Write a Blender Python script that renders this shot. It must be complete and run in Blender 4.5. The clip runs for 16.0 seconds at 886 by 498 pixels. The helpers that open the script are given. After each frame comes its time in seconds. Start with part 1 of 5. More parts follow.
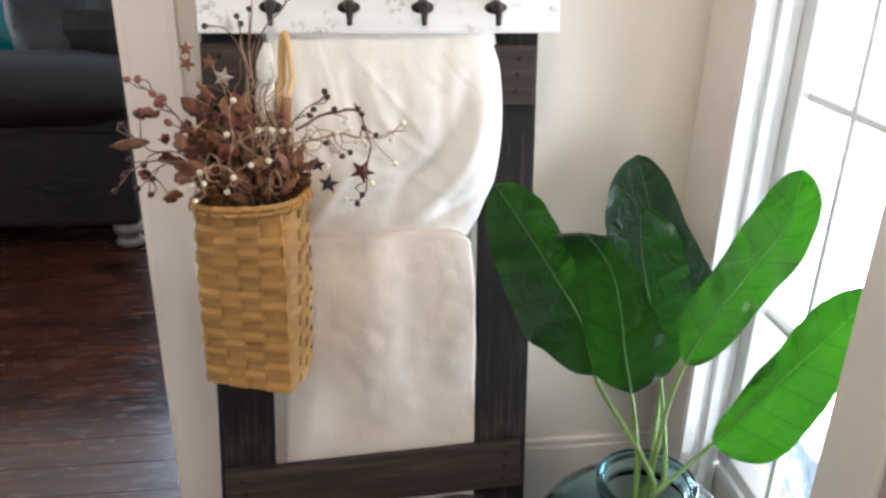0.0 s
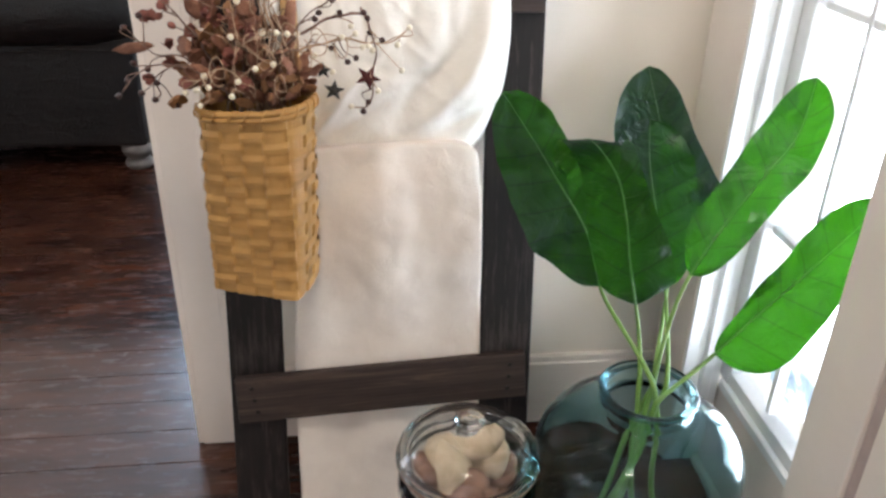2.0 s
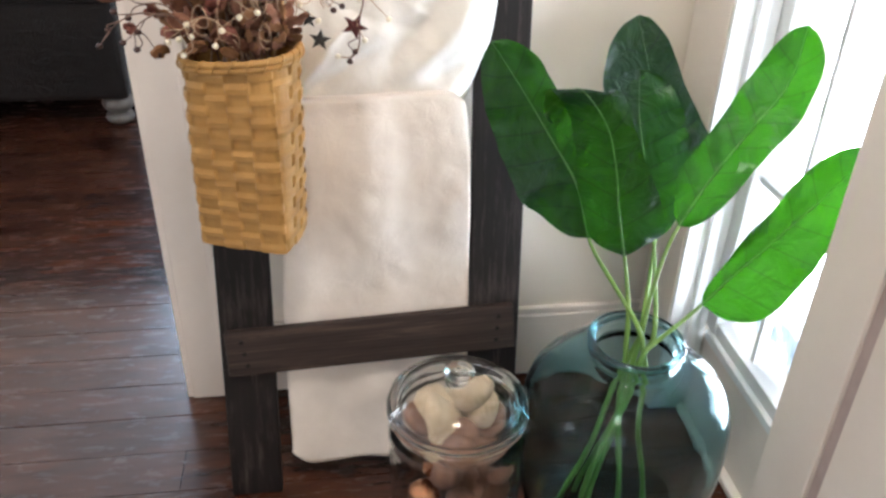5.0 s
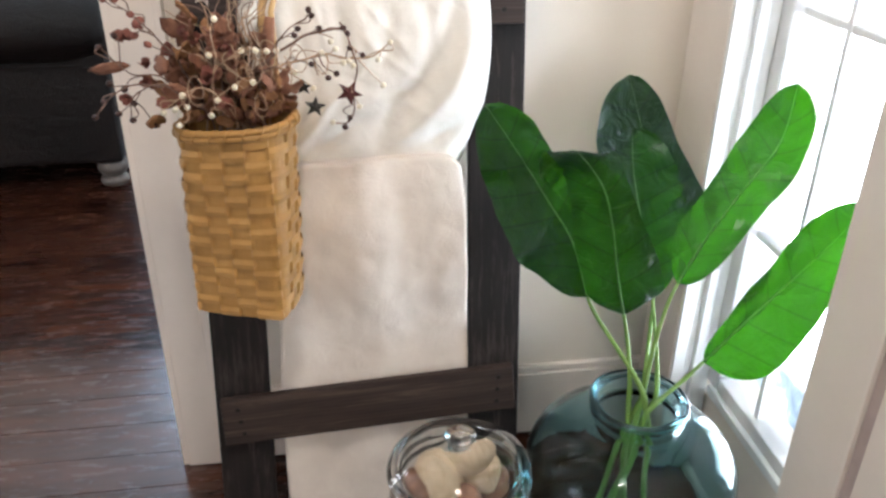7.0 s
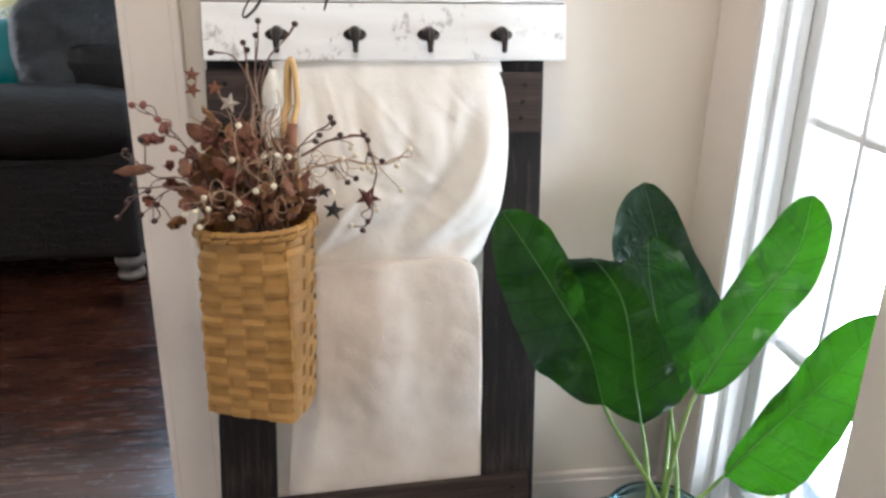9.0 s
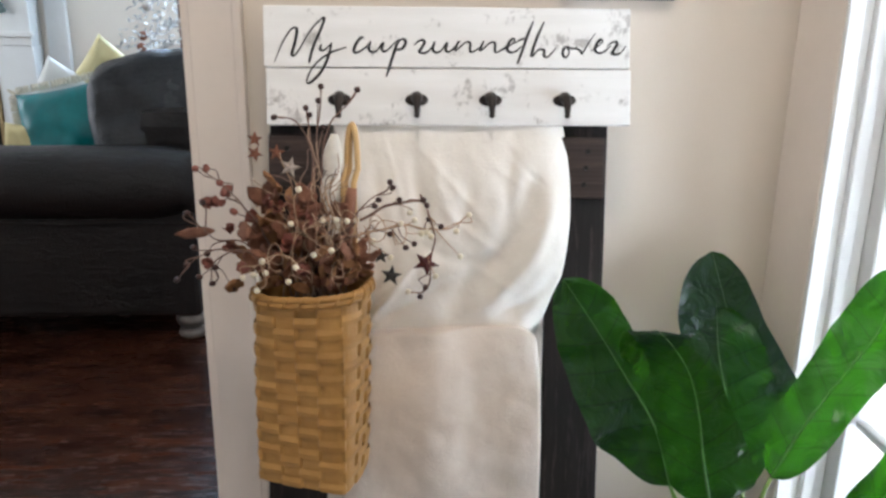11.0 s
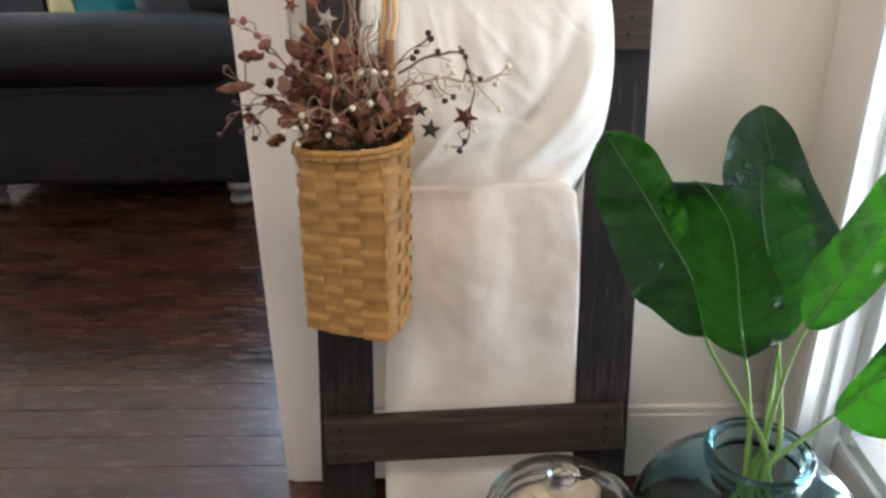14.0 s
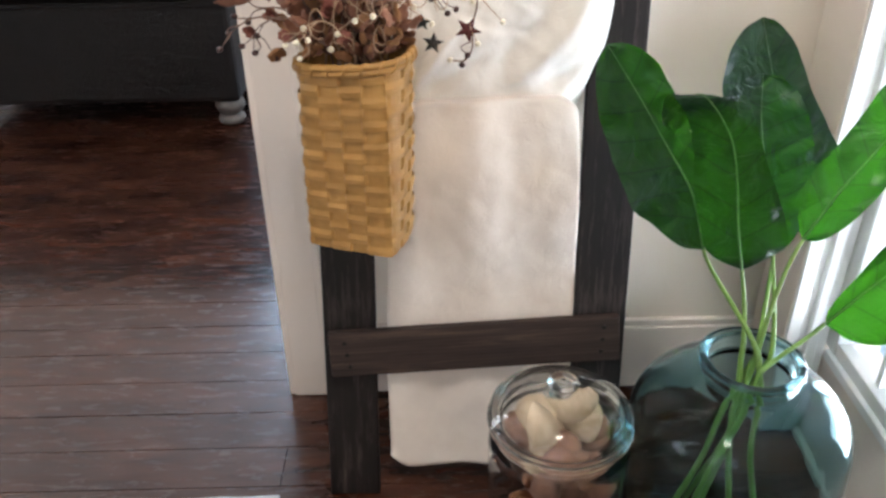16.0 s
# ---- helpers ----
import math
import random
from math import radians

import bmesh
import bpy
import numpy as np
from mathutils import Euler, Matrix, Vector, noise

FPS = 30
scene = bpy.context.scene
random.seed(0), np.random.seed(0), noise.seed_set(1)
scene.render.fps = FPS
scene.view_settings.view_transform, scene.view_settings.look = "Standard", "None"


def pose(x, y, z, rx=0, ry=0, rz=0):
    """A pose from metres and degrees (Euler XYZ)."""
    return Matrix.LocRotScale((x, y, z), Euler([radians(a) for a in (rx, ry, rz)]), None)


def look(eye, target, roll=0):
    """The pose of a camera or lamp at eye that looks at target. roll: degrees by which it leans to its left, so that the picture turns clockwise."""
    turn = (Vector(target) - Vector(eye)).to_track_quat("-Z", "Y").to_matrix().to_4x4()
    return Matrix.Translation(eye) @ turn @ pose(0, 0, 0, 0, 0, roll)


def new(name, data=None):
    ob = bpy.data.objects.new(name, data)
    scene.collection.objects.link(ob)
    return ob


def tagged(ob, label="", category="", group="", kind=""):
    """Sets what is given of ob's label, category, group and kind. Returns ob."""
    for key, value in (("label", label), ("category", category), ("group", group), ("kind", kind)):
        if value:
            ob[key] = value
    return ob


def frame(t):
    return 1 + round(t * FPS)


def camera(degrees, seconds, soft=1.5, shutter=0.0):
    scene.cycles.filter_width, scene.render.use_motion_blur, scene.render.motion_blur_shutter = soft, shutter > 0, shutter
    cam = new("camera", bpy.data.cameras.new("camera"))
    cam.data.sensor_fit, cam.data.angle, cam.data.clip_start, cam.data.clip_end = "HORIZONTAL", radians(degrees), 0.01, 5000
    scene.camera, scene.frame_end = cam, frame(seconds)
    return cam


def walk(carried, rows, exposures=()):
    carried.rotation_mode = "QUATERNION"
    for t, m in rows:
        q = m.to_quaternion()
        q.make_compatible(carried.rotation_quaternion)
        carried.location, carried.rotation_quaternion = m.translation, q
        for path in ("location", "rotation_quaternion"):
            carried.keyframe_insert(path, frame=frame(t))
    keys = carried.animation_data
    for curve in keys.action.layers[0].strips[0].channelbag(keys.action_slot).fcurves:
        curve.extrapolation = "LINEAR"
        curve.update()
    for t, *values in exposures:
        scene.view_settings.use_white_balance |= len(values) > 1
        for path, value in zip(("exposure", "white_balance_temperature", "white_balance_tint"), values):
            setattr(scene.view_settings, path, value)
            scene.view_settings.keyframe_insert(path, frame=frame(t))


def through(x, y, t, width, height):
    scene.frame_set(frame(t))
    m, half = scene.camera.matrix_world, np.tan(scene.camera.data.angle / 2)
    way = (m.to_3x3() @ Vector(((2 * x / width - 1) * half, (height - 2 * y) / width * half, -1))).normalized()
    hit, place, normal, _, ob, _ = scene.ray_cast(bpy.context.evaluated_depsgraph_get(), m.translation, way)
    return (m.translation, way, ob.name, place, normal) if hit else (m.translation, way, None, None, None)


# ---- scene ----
cam = camera(57.0, 16.0, 2.7)
PATH = [
    (0, (0.337, -1.405, 1.284), (0.587, 0.406, 0.473), 1.2),
    (0.5, (0.364, -1.433, 1.257), (0.562, 0.38, 0.437), 0.7),
    (1, (0.353, -1.432, 1.247), (0.565, 0.359, 0.382), 1.0),
    (1.5, (0.348, -1.428, 1.249), (0.564, 0.336, 0.331), 1.3),
    (2, (0.343, -1.422, 1.249), (0.561, 0.321, 0.293), 1.3),
    (2.5, (0.35, -1.419, 1.244), (0.553, 0.309, 0.258), 0.9),
    (3, (0.346, -1.42, 1.241), (0.541, 0.289, 0.222), 0.8),
    (3.5, (0.354, -1.429, 1.227), (0.53, 0.261, 0.174), 0.8),
    (6, (0.328, -1.407, 1.254), (0.618, 0.274, 0.209), 2.0),
    (6.5, (0.334, -1.403, 1.255), (0.615, 0.308, 0.259), 2.1),
    (7, (0.334, -1.404, 1.255), (0.604, 0.339, 0.313), 0.6),
    (7.5, (0.327, -1.404, 1.255), (0.589, 0.37, 0.37), 0.0),
    (8, (0.32, -1.408, 1.258), (0.585, 0.392, 0.428), 0.1),
    (8.5, (0.322, -1.401, 1.27), (0.584, 0.417, 0.477), 0.3),
    (9, (0.33, -1.396, 1.265), (0.581, 0.449, 0.536), 1.1),
    (11.5, (0.335, -1.364, 1.262), (0.371, 0.548, 0.677), -0.2),
    (12, (0.341, -1.367, 1.259), (0.314, 0.526, 0.615), -0.9),
    (12.5, (0.335, -1.37, 1.257), (0.315, 0.502, 0.553), -0.8),
    (13, (0.334, -1.371, 1.25), (0.33, 0.48, 0.492), -0.6),
    (13.5, (0.337, -1.374, 1.248), (0.335, 0.447, 0.423), -1.0),
    (14, (0.347, -1.385, 1.239), (0.334, 0.413, 0.363), -0.9),
    (14.5, (0.332, -1.375, 1.243), (0.344, 0.391, 0.304), -0.8),
    (15, (0.339, -1.393, 1.229), (0.34, 0.361, 0.267), -0.7),
    (15.5, (0.335, -1.396, 1.223), (0.338, 0.34, 0.231), -0.6),
    (16, (0.319, -1.4, 1.236), (0.34, 0.306, 0.192), -0.8),
]
walk(cam, [(t, look(eye, target, roll)) for t, eye, target, roll in PATH],
     exposures=[(t, stops, 5830, 8.8) for t, stops in ((0, 0.36), (1.5, 0.48), (3.5, 0.66), (6, 0.74), (7, 0.58), (9, 0.28), (11.3, 0.06), (12.3, 0.10), (14.5, 0.38), (16, 0.60))])

# ---------------------------------------------------------------- light
world = bpy.data.worlds.new("sky")
scene.world = world
world.use_nodes = True
wn = world.node_tree
sky = wn.nodes.new("ShaderNodeTexSky")
sky.sky_type, sky.sun_disc = "NISHITA", False
sky.sun_elevation, sky.sun_rotation = radians(40), radians(60)
wn.links.new(sky.outputs[0], wn.nodes["Background"].inputs[0])
wn.nodes["Background"].inputs[1].default_value = 0.05


def window_lamp(name, place, target, w, h, watts, colour):
    data = bpy.data.lights.new(name, "AREA")
    data.shape, data.size, data.size_y = "RECTANGLE", w, h
    data.energy, data.color = watts, colour
    ob = new(name, data)
    ob.matrix_world = look(place, target)
    return ob


# daylight through the windows of the two rooms, and one added fill
window_lamp("daylight_entry_back", (-0.45, -2.43, 2.03), (-0.45, 0, 1.85), 1.5, 0.95, 4.5, (1.0, 0.965, 0.93))
window_lamp("daylight_entry_side", (-3.42, -1.5, 1.8), (0, -1.4, 1.6), 1.2, 1.1, 8.0, (1.0, 0.94, 0.90))
window_lamp("daylight_living", (-0.55, 4.17, 1.80), (-0.50, 0, 0.7), 0.84, 1.7, 135, (0.62, 0.80, 1.0))
# added from the unseen side to brighten the living room's far wall
window_lamp("fill_living_side", (-3.97, 2.6, 1.6), (0, 2.6, 1.3), 1.4, 1.4, 43, (0.97, 0.98, 1.0))
# warm ceiling light of the entry, whose glint shows in the glass
bulb = bpy.data.lights.new("entry_ceiling_bulb", "AREA")
bulb.shape, bulb.size, bulb.energy, bulb.color = "DISK", 0.34, 17.5, (1.0, 0.87, 0.72)
new("entry_ceiling_bulb", bulb).matrix_world = look((0.34, -1.12, 2.70), (0.34, -1.0, 0.0))

# ---------------------------------------------------------------- materials


def material(name, build):
    mat = bpy.data.materials.new(name)
    mat.use_nodes = True
    nt = mat.node_tree
    bsdf = nt.nodes["Principled BSDF"]

    def node(kind, **kw):
        n = nt.nodes.new(kind)
        for k, v in kw.items():
            n.inputs[k].default_value = v
        return n

    build(nt, bsdf, node)
    return mat


def coords(nt, node, scale=(1, 1, 1), source="Object"):
    tc = node("ShaderNodeTexCoord")
    mp = node("ShaderNodeMapping")
    mp.inputs["Scale"].default_value = scale
    nt.links.new(tc.outputs[source], mp.inputs[0])
    return mp.outputs[0]


def ramp(nt, node, fac, stops):
    r = node("ShaderNodeValToRGB")
    el = r.color_ramp.elements
    while len(el) < len(stops):
        el.new(0.5)
    for e, (p, c) in zip(el, stops):
        e.position, e.color = p, (*c, 1)
    nt.links.new(fac, r.inputs[0])
    return r.outputs[0]


def noise_at(nt, node, vec, scale, detail=5, rough=0.55, dist=0.0):
    n = node("ShaderNodeTexNoise", Scale=scale, Detail=detail, Roughness=rough, Distortion=dist)
    nt.links.new(vec, n.inputs["Vector"])
    return n.outputs["Fac"]


def bump(nt, node, bsdf, height, strength, distance=0.002):
    b = node("ShaderNodeBump", Strength=strength, Distance=distance)
    nt.links.new(height, b.inputs["Height"])
    nt.links.new(b.outputs[0], bsdf.inputs["Normal"])
    return b


def mix(nt, node, fac, a, b, blend="MIX"):
    m = nt.nodes.new("ShaderNodeMix")
    m.data_type, m.blend_type = "RGBA", blend
    for sock, val in ((m.inputs[0], fac), (m.inputs[6], a), (m.inputs[7], b)):
        if isinstance(val, (int, float)):
            sock.default_value = val
        elif isinstance(val, tuple):
            sock.default_value = (*val, 1)
        else:
            nt.links.new(val, sock)
    return m.outputs[2]


def plain(name, dark, light, rough=0.5, scale=20, stretch=(1, 1, 1), bump_s=0.15, bump_scale=None, metal=0.0, spread=(0.3, 0.7), spec=0.5):
    """A surface with two scales of variation."""
    def build(nt, bsdf, node):
        vec = coords(nt, node, stretch)
        big = noise_at(nt, node, vec, scale)
        fine = noise_at(nt, node, vec, bump_scale or scale * 9, 4, 0.6)
        col = ramp(nt, node, big, [(spread[0], dark), (spread[1], light)])
        col = mix(nt, node, 0.18, col, ramp(nt, node, fine, [(0.3, dark), (0.7, light)]))
        nt.links.new(col, bsdf.inputs["Base Color"])
        bsdf.inputs["Roughness"].default_value = rough
        bsdf.inputs["Metallic"].default_value = metal
        bsdf.inputs["Specular IOR Level"].default_value = spec
        if bump_s:
            bump(nt, node, bsdf, fine, bump_s)
    return material(name, build)


WALL = plain("cream_wall_paint", (0.75, 0.672, 0.580), (0.81, 0.732, 0.636), 0.7, 2.5, bump_s=0.12, bump_scale=160)
TRIM = plain("warm_white_trim_paint", (0.76, 0.678, 0.605), (0.83, 0.748, 0.675), 0.42, 5, bump_s=0.06, bump_scale=70)
TRIMPINK = plain("dull_pinkish_trim_paint", (0.40, 0.31, 0.285), (0.52, 0.42, 0.39), 0.6, 14, bump_s=0.2, bump_scale=70)
SASH = plain("white_sash_paint", (0.78, 0.78, 0.77), (0.84, 0.84, 0.83), 0.4, 6, bump_s=0.05, bump_scale=80)
CEIL = plain("ceiling_paint", (0.76, 0.73, 0.68), (0.8, 0.77, 0.72), 0.8, 3, bump_s=0.1, bump_scale=90)


def ladder_wood(nt, bsdf, node):
    vec = coords(nt, node, (26, 26, 1.6))
    grain = noise_at(nt, node, vec, 2.2, 8, 0.65, 0.6)
    wide = noise_at(nt, node, coords(nt, node, (7, 7, 3)), 1.6, 4)
    scuff = noise_at(nt, node, coords(nt, node, (38, 38, 4.5)), 1.5, 6, 0.7)
    col = ramp(nt, node, grain, [(0.25, (0.0035, 0.0025, 0.0024)), (0.55, (0.0098, 0.0068, 0.0064)), (0.8, (0.027, 0.0195, 0.0175))])
    col = mix(nt, node, ramp(nt, node, wide, [(0.35, (0, 0, 0)), (0.75, (0.3, 0.3, 0.3))]), col, (0.025, 0.018, 0.016))
    col = mix(nt, node, ramp(nt, node, scuff, [(0.52, (0, 0, 0)), (0.76, (0.5, 0.5, 0.5))]), col, (0.15, 0.115, 0.10))
    nt.links.new(col, bsdf.inputs["Base Color"])
    bsdf.inputs["Roughness"].default_value = 0.6
    bsdf.inputs["Specular IOR Level"].default_value = 0.3
    bump(nt, node, bsdf, grain, 0.35, 0.0015)


LADDER = material("dark_stained_barn_wood", ladder_wood)


def ladder_wood_across(nt, bsdf, node):
    vec = coords(nt, node, (1.6, 26, 26))
    grain = noise_at(nt, node, vec, 2.2, 8, 0.65, 0.8)
    rings = node("ShaderNodeTexWave", Scale=5.0, Distortion=2.4, Detail=1.5)
    rings.bands_direction = "Z"
    nt.links.new(coords(nt, node, (1.4, 3, 9)), rings.inputs["Vector"])
    col = ramp(nt, node, grain, [(0.25, (0.010, 0.0062, 0.0054)), (0.55, (0.040, 0.0255, 0.0205)), (0.82, (0.13, 0.086, 0.066))])
    col = mix(nt, node, 0.06, col, ramp(nt, node, rings.outputs["Fac"], [(0.3, (0.03, 0.02, 0.017)), (0.9, (0.14, 0.11, 0.095))]))
    nt.links.new(col, bsdf.inputs["Base Color"])
    bsdf.inputs["Roughness"].default_value = 0.6
    bsdf.inputs["Specular IOR Level"].default_value = 0.3
    bump(nt, node, bsdf, grain, 0.35, 0.0015)


RUNG = material("dark_stained_rung_wood", ladder_wood_across)


def sign_paint(nt, bsdf, node):
    worn = noise_at(nt, node, coords(nt, node, (90, 90, 60)), 1.0, 9, 0.8, 0.3)
    where = noise_at(nt, node, coords(nt, node, (16, 30, 22)), 1.0, 2)
    both = node("ShaderNodeMath")
    both.operation = "MULTIPLY"
    nt.links.new(worn, both.inputs[0])
    nt.links.new(where, both.inputs[1])
    fac = ramp(nt, node, both.outputs[0], [(0.305, (0, 0, 0)), (0.37, (0.6, 0.6, 0.6))])
    tone = noise_at(nt, node, coords(nt, node, (3, 20, 20)), 2, 5)
    white = ramp(nt, node, tone, [(0.3, (0.77, 0.76, 0.735)), (0.7, (0.86, 0.855, 0.835))])
    nt.links.new(mix(nt, node, fac, white, (0.24, 0.22, 0.205)), bsdf.inputs["Base Color"])
    bsdf.inputs["Roughness"].default_value = 0.6
    bump(nt, node, bsdf, worn, 0.2, 0.001)


SIGN = material("distressed_white_paint", sign_paint)
INK = plain("black_lettering_paint", (0.010, 0.010, 0.011), (0.022, 0.021, 0.021), 0.6, 60, bump_s=0)
IRON = plain("dark_bronze_iron", (0.022, 0.017, 0.015), (0.052, 0.042, 0.037), 0.38, 60, metal=0.7, bump_s=0.3, bump_scale=220)
SCREW = plain("black_screw_steel", (0.008, 0.007, 0.007), (0.02, 0.018, 0.017), 0.5, 80, metal=0.6, bump_s=0)


def linen(name, a, b, weave=1400):
    def build(nt, bsdf, node):
        vec = coords(nt, node)
        big = noise_at(nt, node, vec, 7, 5, 0.6)
        fine = noise_at(nt, node, coords(nt, node, (1, 1, 1)), 260, 3, 0.7)
        crumple = noise_at(nt, node, vec, 34, 4, 0.6, 0.8)
        col = ramp(nt, node, big, [(0.3, a), (0.72, b)])
        nt.links.new(col, bsdf.inputs["Base Color"])
        bsdf.inputs["Roughness"].default_value = 0.9
        bsdf.inputs["Sheen Weight"].default_value = 0.25
        add = node("ShaderNodeMath")
        add.operation = "ADD"
        nt.links.new(fine, add.inputs[0])
        mul = node("ShaderNodeMath")
        mul.operation = "MULTIPLY"
        mul.inputs[1].default_value = 2.2
        nt.links.new(crumple, mul.inputs[0])
        nt.links.new(mul.outputs[0], add.inputs[1])
        bump(nt, node, bsdf, add.outputs[0], 0.33, 0.0022)
    return material(name, build)


LINEN = linen("natural_linen", (0.76, 0.715, 0.645), (0.85, 0.81, 0.75))
# beige tint, also darkened for the weaker light low on the ladder
DIMBEIGELINEN = linen("dimmed_pinkish_beige_linen", (0.66, 0.578, 0.508), (0.80, 0.728, 0.655))
RUGCLOTH = linen("pale_rug_weave", (0.46, 0.42, 0.385), (0.60, 0.56, 0.51))


def floor_wood(nt, bsdf, node):
    info = node("ShaderNodeObjectInfo")
    geo = node("ShaderNodeNewGeometry")
    add = node("ShaderNodeMath")
    add.operation = "ADD"
    nt.links.new(info.outputs["Random"], add.inputs[0])
    nt.links.new(geo.outputs["Random Per Island"], add.inputs[1])
    shift = node("ShaderNodeCombineXYZ")
    mul = node("ShaderNodeMath")
    mul.operation = "MULTIPLY"
    mul.inputs[1].default_value = 37.0
    nt.links.new(add.outputs[0], mul.inputs[0])
    nt.links.new(mul.outputs[0], shift.inputs[0])
    nt.links.new(mul.outputs[0], shift.inputs[2])
    vadd = node("ShaderNodeVectorMath")
    tc = node("ShaderNodeNewGeometry")
    nt.links.new(tc.outputs["Position"], vadd.inputs[0])
    nt.links.new(shift.outputs[0], vadd.inputs[1])
    mp = node("ShaderNodeMapping")
    mp.inputs["Scale"].default_value = (2.2, 30, 1)
    nt.links.new(vadd.outputs[0], mp.inputs[0])
    grain = noise_at(nt, node, mp.outputs[0], 2.4, 8, 0.65, 0.5)
    mp2 = node("ShaderNodeMapping")
    mp2.inputs["Scale"].default_value = (2.4, 11, 1)
    nt.links.new(tc.outputs["Position"], mp2.inputs[0])
    wear = noise_at(nt, node, mp2.outputs[0], 1.5, 6, 0.62, 0.7)
    col = ramp(nt, node, grain, [(0.2, (0.008, 0.0025, 0.0015)), (0.5, (0.022, 0.0068, 0.0040)), (0.8, (0.052, 0.019, 0.011))])
    frac = node("ShaderNodeMath")
    frac.operation = "FRACT"
    nt.links.new(add.outputs[0], frac.inputs[0])
    tone = ramp(nt, node, frac.outputs[0], [(0.0, (0.62, 0.60, 0.60)), (1.0, (1.35, 1.3, 1.28))])
    col = mix(nt, node, 1.0, col, tone, "MULTIPLY")
    col = mix(nt, node, ramp(nt, node, wear, [(0.42, (0, 0, 0)), (0.8, (0.6, 0.6, 0.6))]), col, (0.15, 0.052, 0.026))
    sepp = node("ShaderNodeSeparateXYZ")
    nt.links.new(tc.outputs["Position"], sepp.inputs[0])
    # near boards paler: some tread wear, plus living-room daylight put into the colour
    path = node("ShaderNodeMapRange")
    path.inputs["From Min"].default_value, path.inputs["From Max"].default_value = 0.56, 0.36
    path.inputs["To Min"].default_value, path.inputs["To Max"].default_value = -0.22, 0.30
    nt.links.new(sepp.outputs[1], path.inputs["Value"])
    # faded out past the wall's end, painting in its shadow
    edge = node("ShaderNodeMapRange")
    edge.inputs["From Min"].default_value, edge.inputs["From Max"].default_value = -0.02, 0.10
    edge.inputs["To Min"].default_value, edge.inputs["To Max"].default_value = 0.0, 0.5
    nt.links.new(sepp.outputs[0], edge.inputs["Value"])
    sub = node("ShaderNodeMath")
    sub.operation = "SUBTRACT"
    nt.links.new(path.outputs[0], sub.inputs[0])
    nt.links.new(edge.outputs[0], sub.inputs[1])
    lit_tread = node("ShaderNodeMath")
    lit_tread.operation = "ADD"
    nt.links.new(sub.outputs[0], lit_tread.inputs[0])
    mp3 = node("ShaderNodeMapping")
    mp3.inputs["Scale"].default_value = (2.2, 20, 1)
    nt.links.new(tc.outputs["Position"], mp3.inputs[0])
    nt.links.new(noise_at(nt, node, mp3.outputs[0], 1.6, 7, 0.66, 0.4), lit_tread.inputs[1])
    # worn and lit tone of the near boards
    col = mix(nt, node, ramp(nt, node, lit_tread.outputs[0], [(0.42, (0, 0, 0)), (0.85, (0.37, 0.37, 0.37))]), col, (0.16, 0.098, 0.076))
    nt.links.new(col, bsdf.inputs["Base Color"])
    scuffs = noise_at(nt, node, mp2.outputs[0], 4.5, 9, 0.72, 0.3)
    rough = ramp(nt, node, scuffs, [(0.35, (0.14, 0.14, 0.14)), (0.7, (0.36, 0.36, 0.36))])
    nt.links.new(rough, bsdf.inputs["Roughness"])
    bsdf.inputs["Specular IOR Level"].default_value = 0.36
    wave = noise_at(nt, node, mp2.outputs[0], 9, 4, 0.6)
    both = node("ShaderNodeMath")
    both.operation = "MULTIPLY_ADD"
    both.inputs[1].default_value = 1.1
    nt.links.new(wave, both.inputs[0])
    nt.links.new(grain, both.inputs[2])
    bump(nt, node, bsdf, both.outputs[0], 0.17, 0.0012)


FLOOR = material("dark_worn_floor_boards", floor_wood)
GAP = plain("dark_gap_dirt", (0.006, 0.004, 0.003), (0.016, 0.010, 0.008), 0.9, 30, bump_s=0)


def leather(name, a, b, rough):
    def build(nt, bsdf, node):
        vec = coords(nt, node)
        big = noise_at(nt, node, vec, 4, 5, 0.6)
        vor = node("ShaderNodeTexVoronoi", Scale=190.0)
        nt.links.new(vec, vor.inputs["Vector"])
        folds = noise_at(nt, node, coords(nt, node, (1, 2, 3)), 9, 4, 0.55, 1.0)
        nt.links.new(ramp(nt, node, big, [(0.3, a), (0.7, b)]), bsdf.inputs["Base Color"])
        bsdf.inputs["Specular IOR Level"].default_value = 0.34
        nt.links.new(ramp(nt, node, big, [(0.3, (rough - 0.06,) * 3), (0.7, (rough + 0.08,) * 3)]), bsdf.inputs["Roughness"])
        m = node("ShaderNodeMath")
        m.operation = "MULTIPLY_ADD"
        m.inputs[1].default_value = 3.5
        nt.links.new(folds, m.inputs[0])
        nt.links.new(vor.outputs["Distance"], m.inputs[2])
        bump(nt, node, bsdf, m.outputs[0], 0.45, 0.004)
    return material(name, build)


LEATHER = leather("espresso_leather", (0.0055, 0.0038, 0.0034), (0.0135, 0.0090, 0.0080), 0.42)
GREYLEATHER = leather("charcoal_leather", (0.016, 0.016, 0.017), (0.038, 0.038, 0.040), 0.22)
TEAL = plain("teal_satin", (0.0, 0.115, 0.13), (0.001, 0.22, 0.228), 0.38, 9, bump_s=0.5, bump_scale=24)
YELLOW = plain("pale_yellow_cotton", (0.66, 0.55, 0.27), (0.76, 0.66, 0.37), 0.85, 12)
WHITECLOTH = plain("white_cotton", (0.70, 0.68, 0.64), (0.78, 0.77, 0.74), 0.9, 12)
FRINGE = plain("cream_fringe", (0.62, 0.56, 0.44), (0.74, 0.69, 0.57), 0.95, 40)
BUN = plain("silvered_wood", (0.13, 0.105, 0.09), (0.24, 0.21, 0.19), 0.3, 30, metal=0.4)
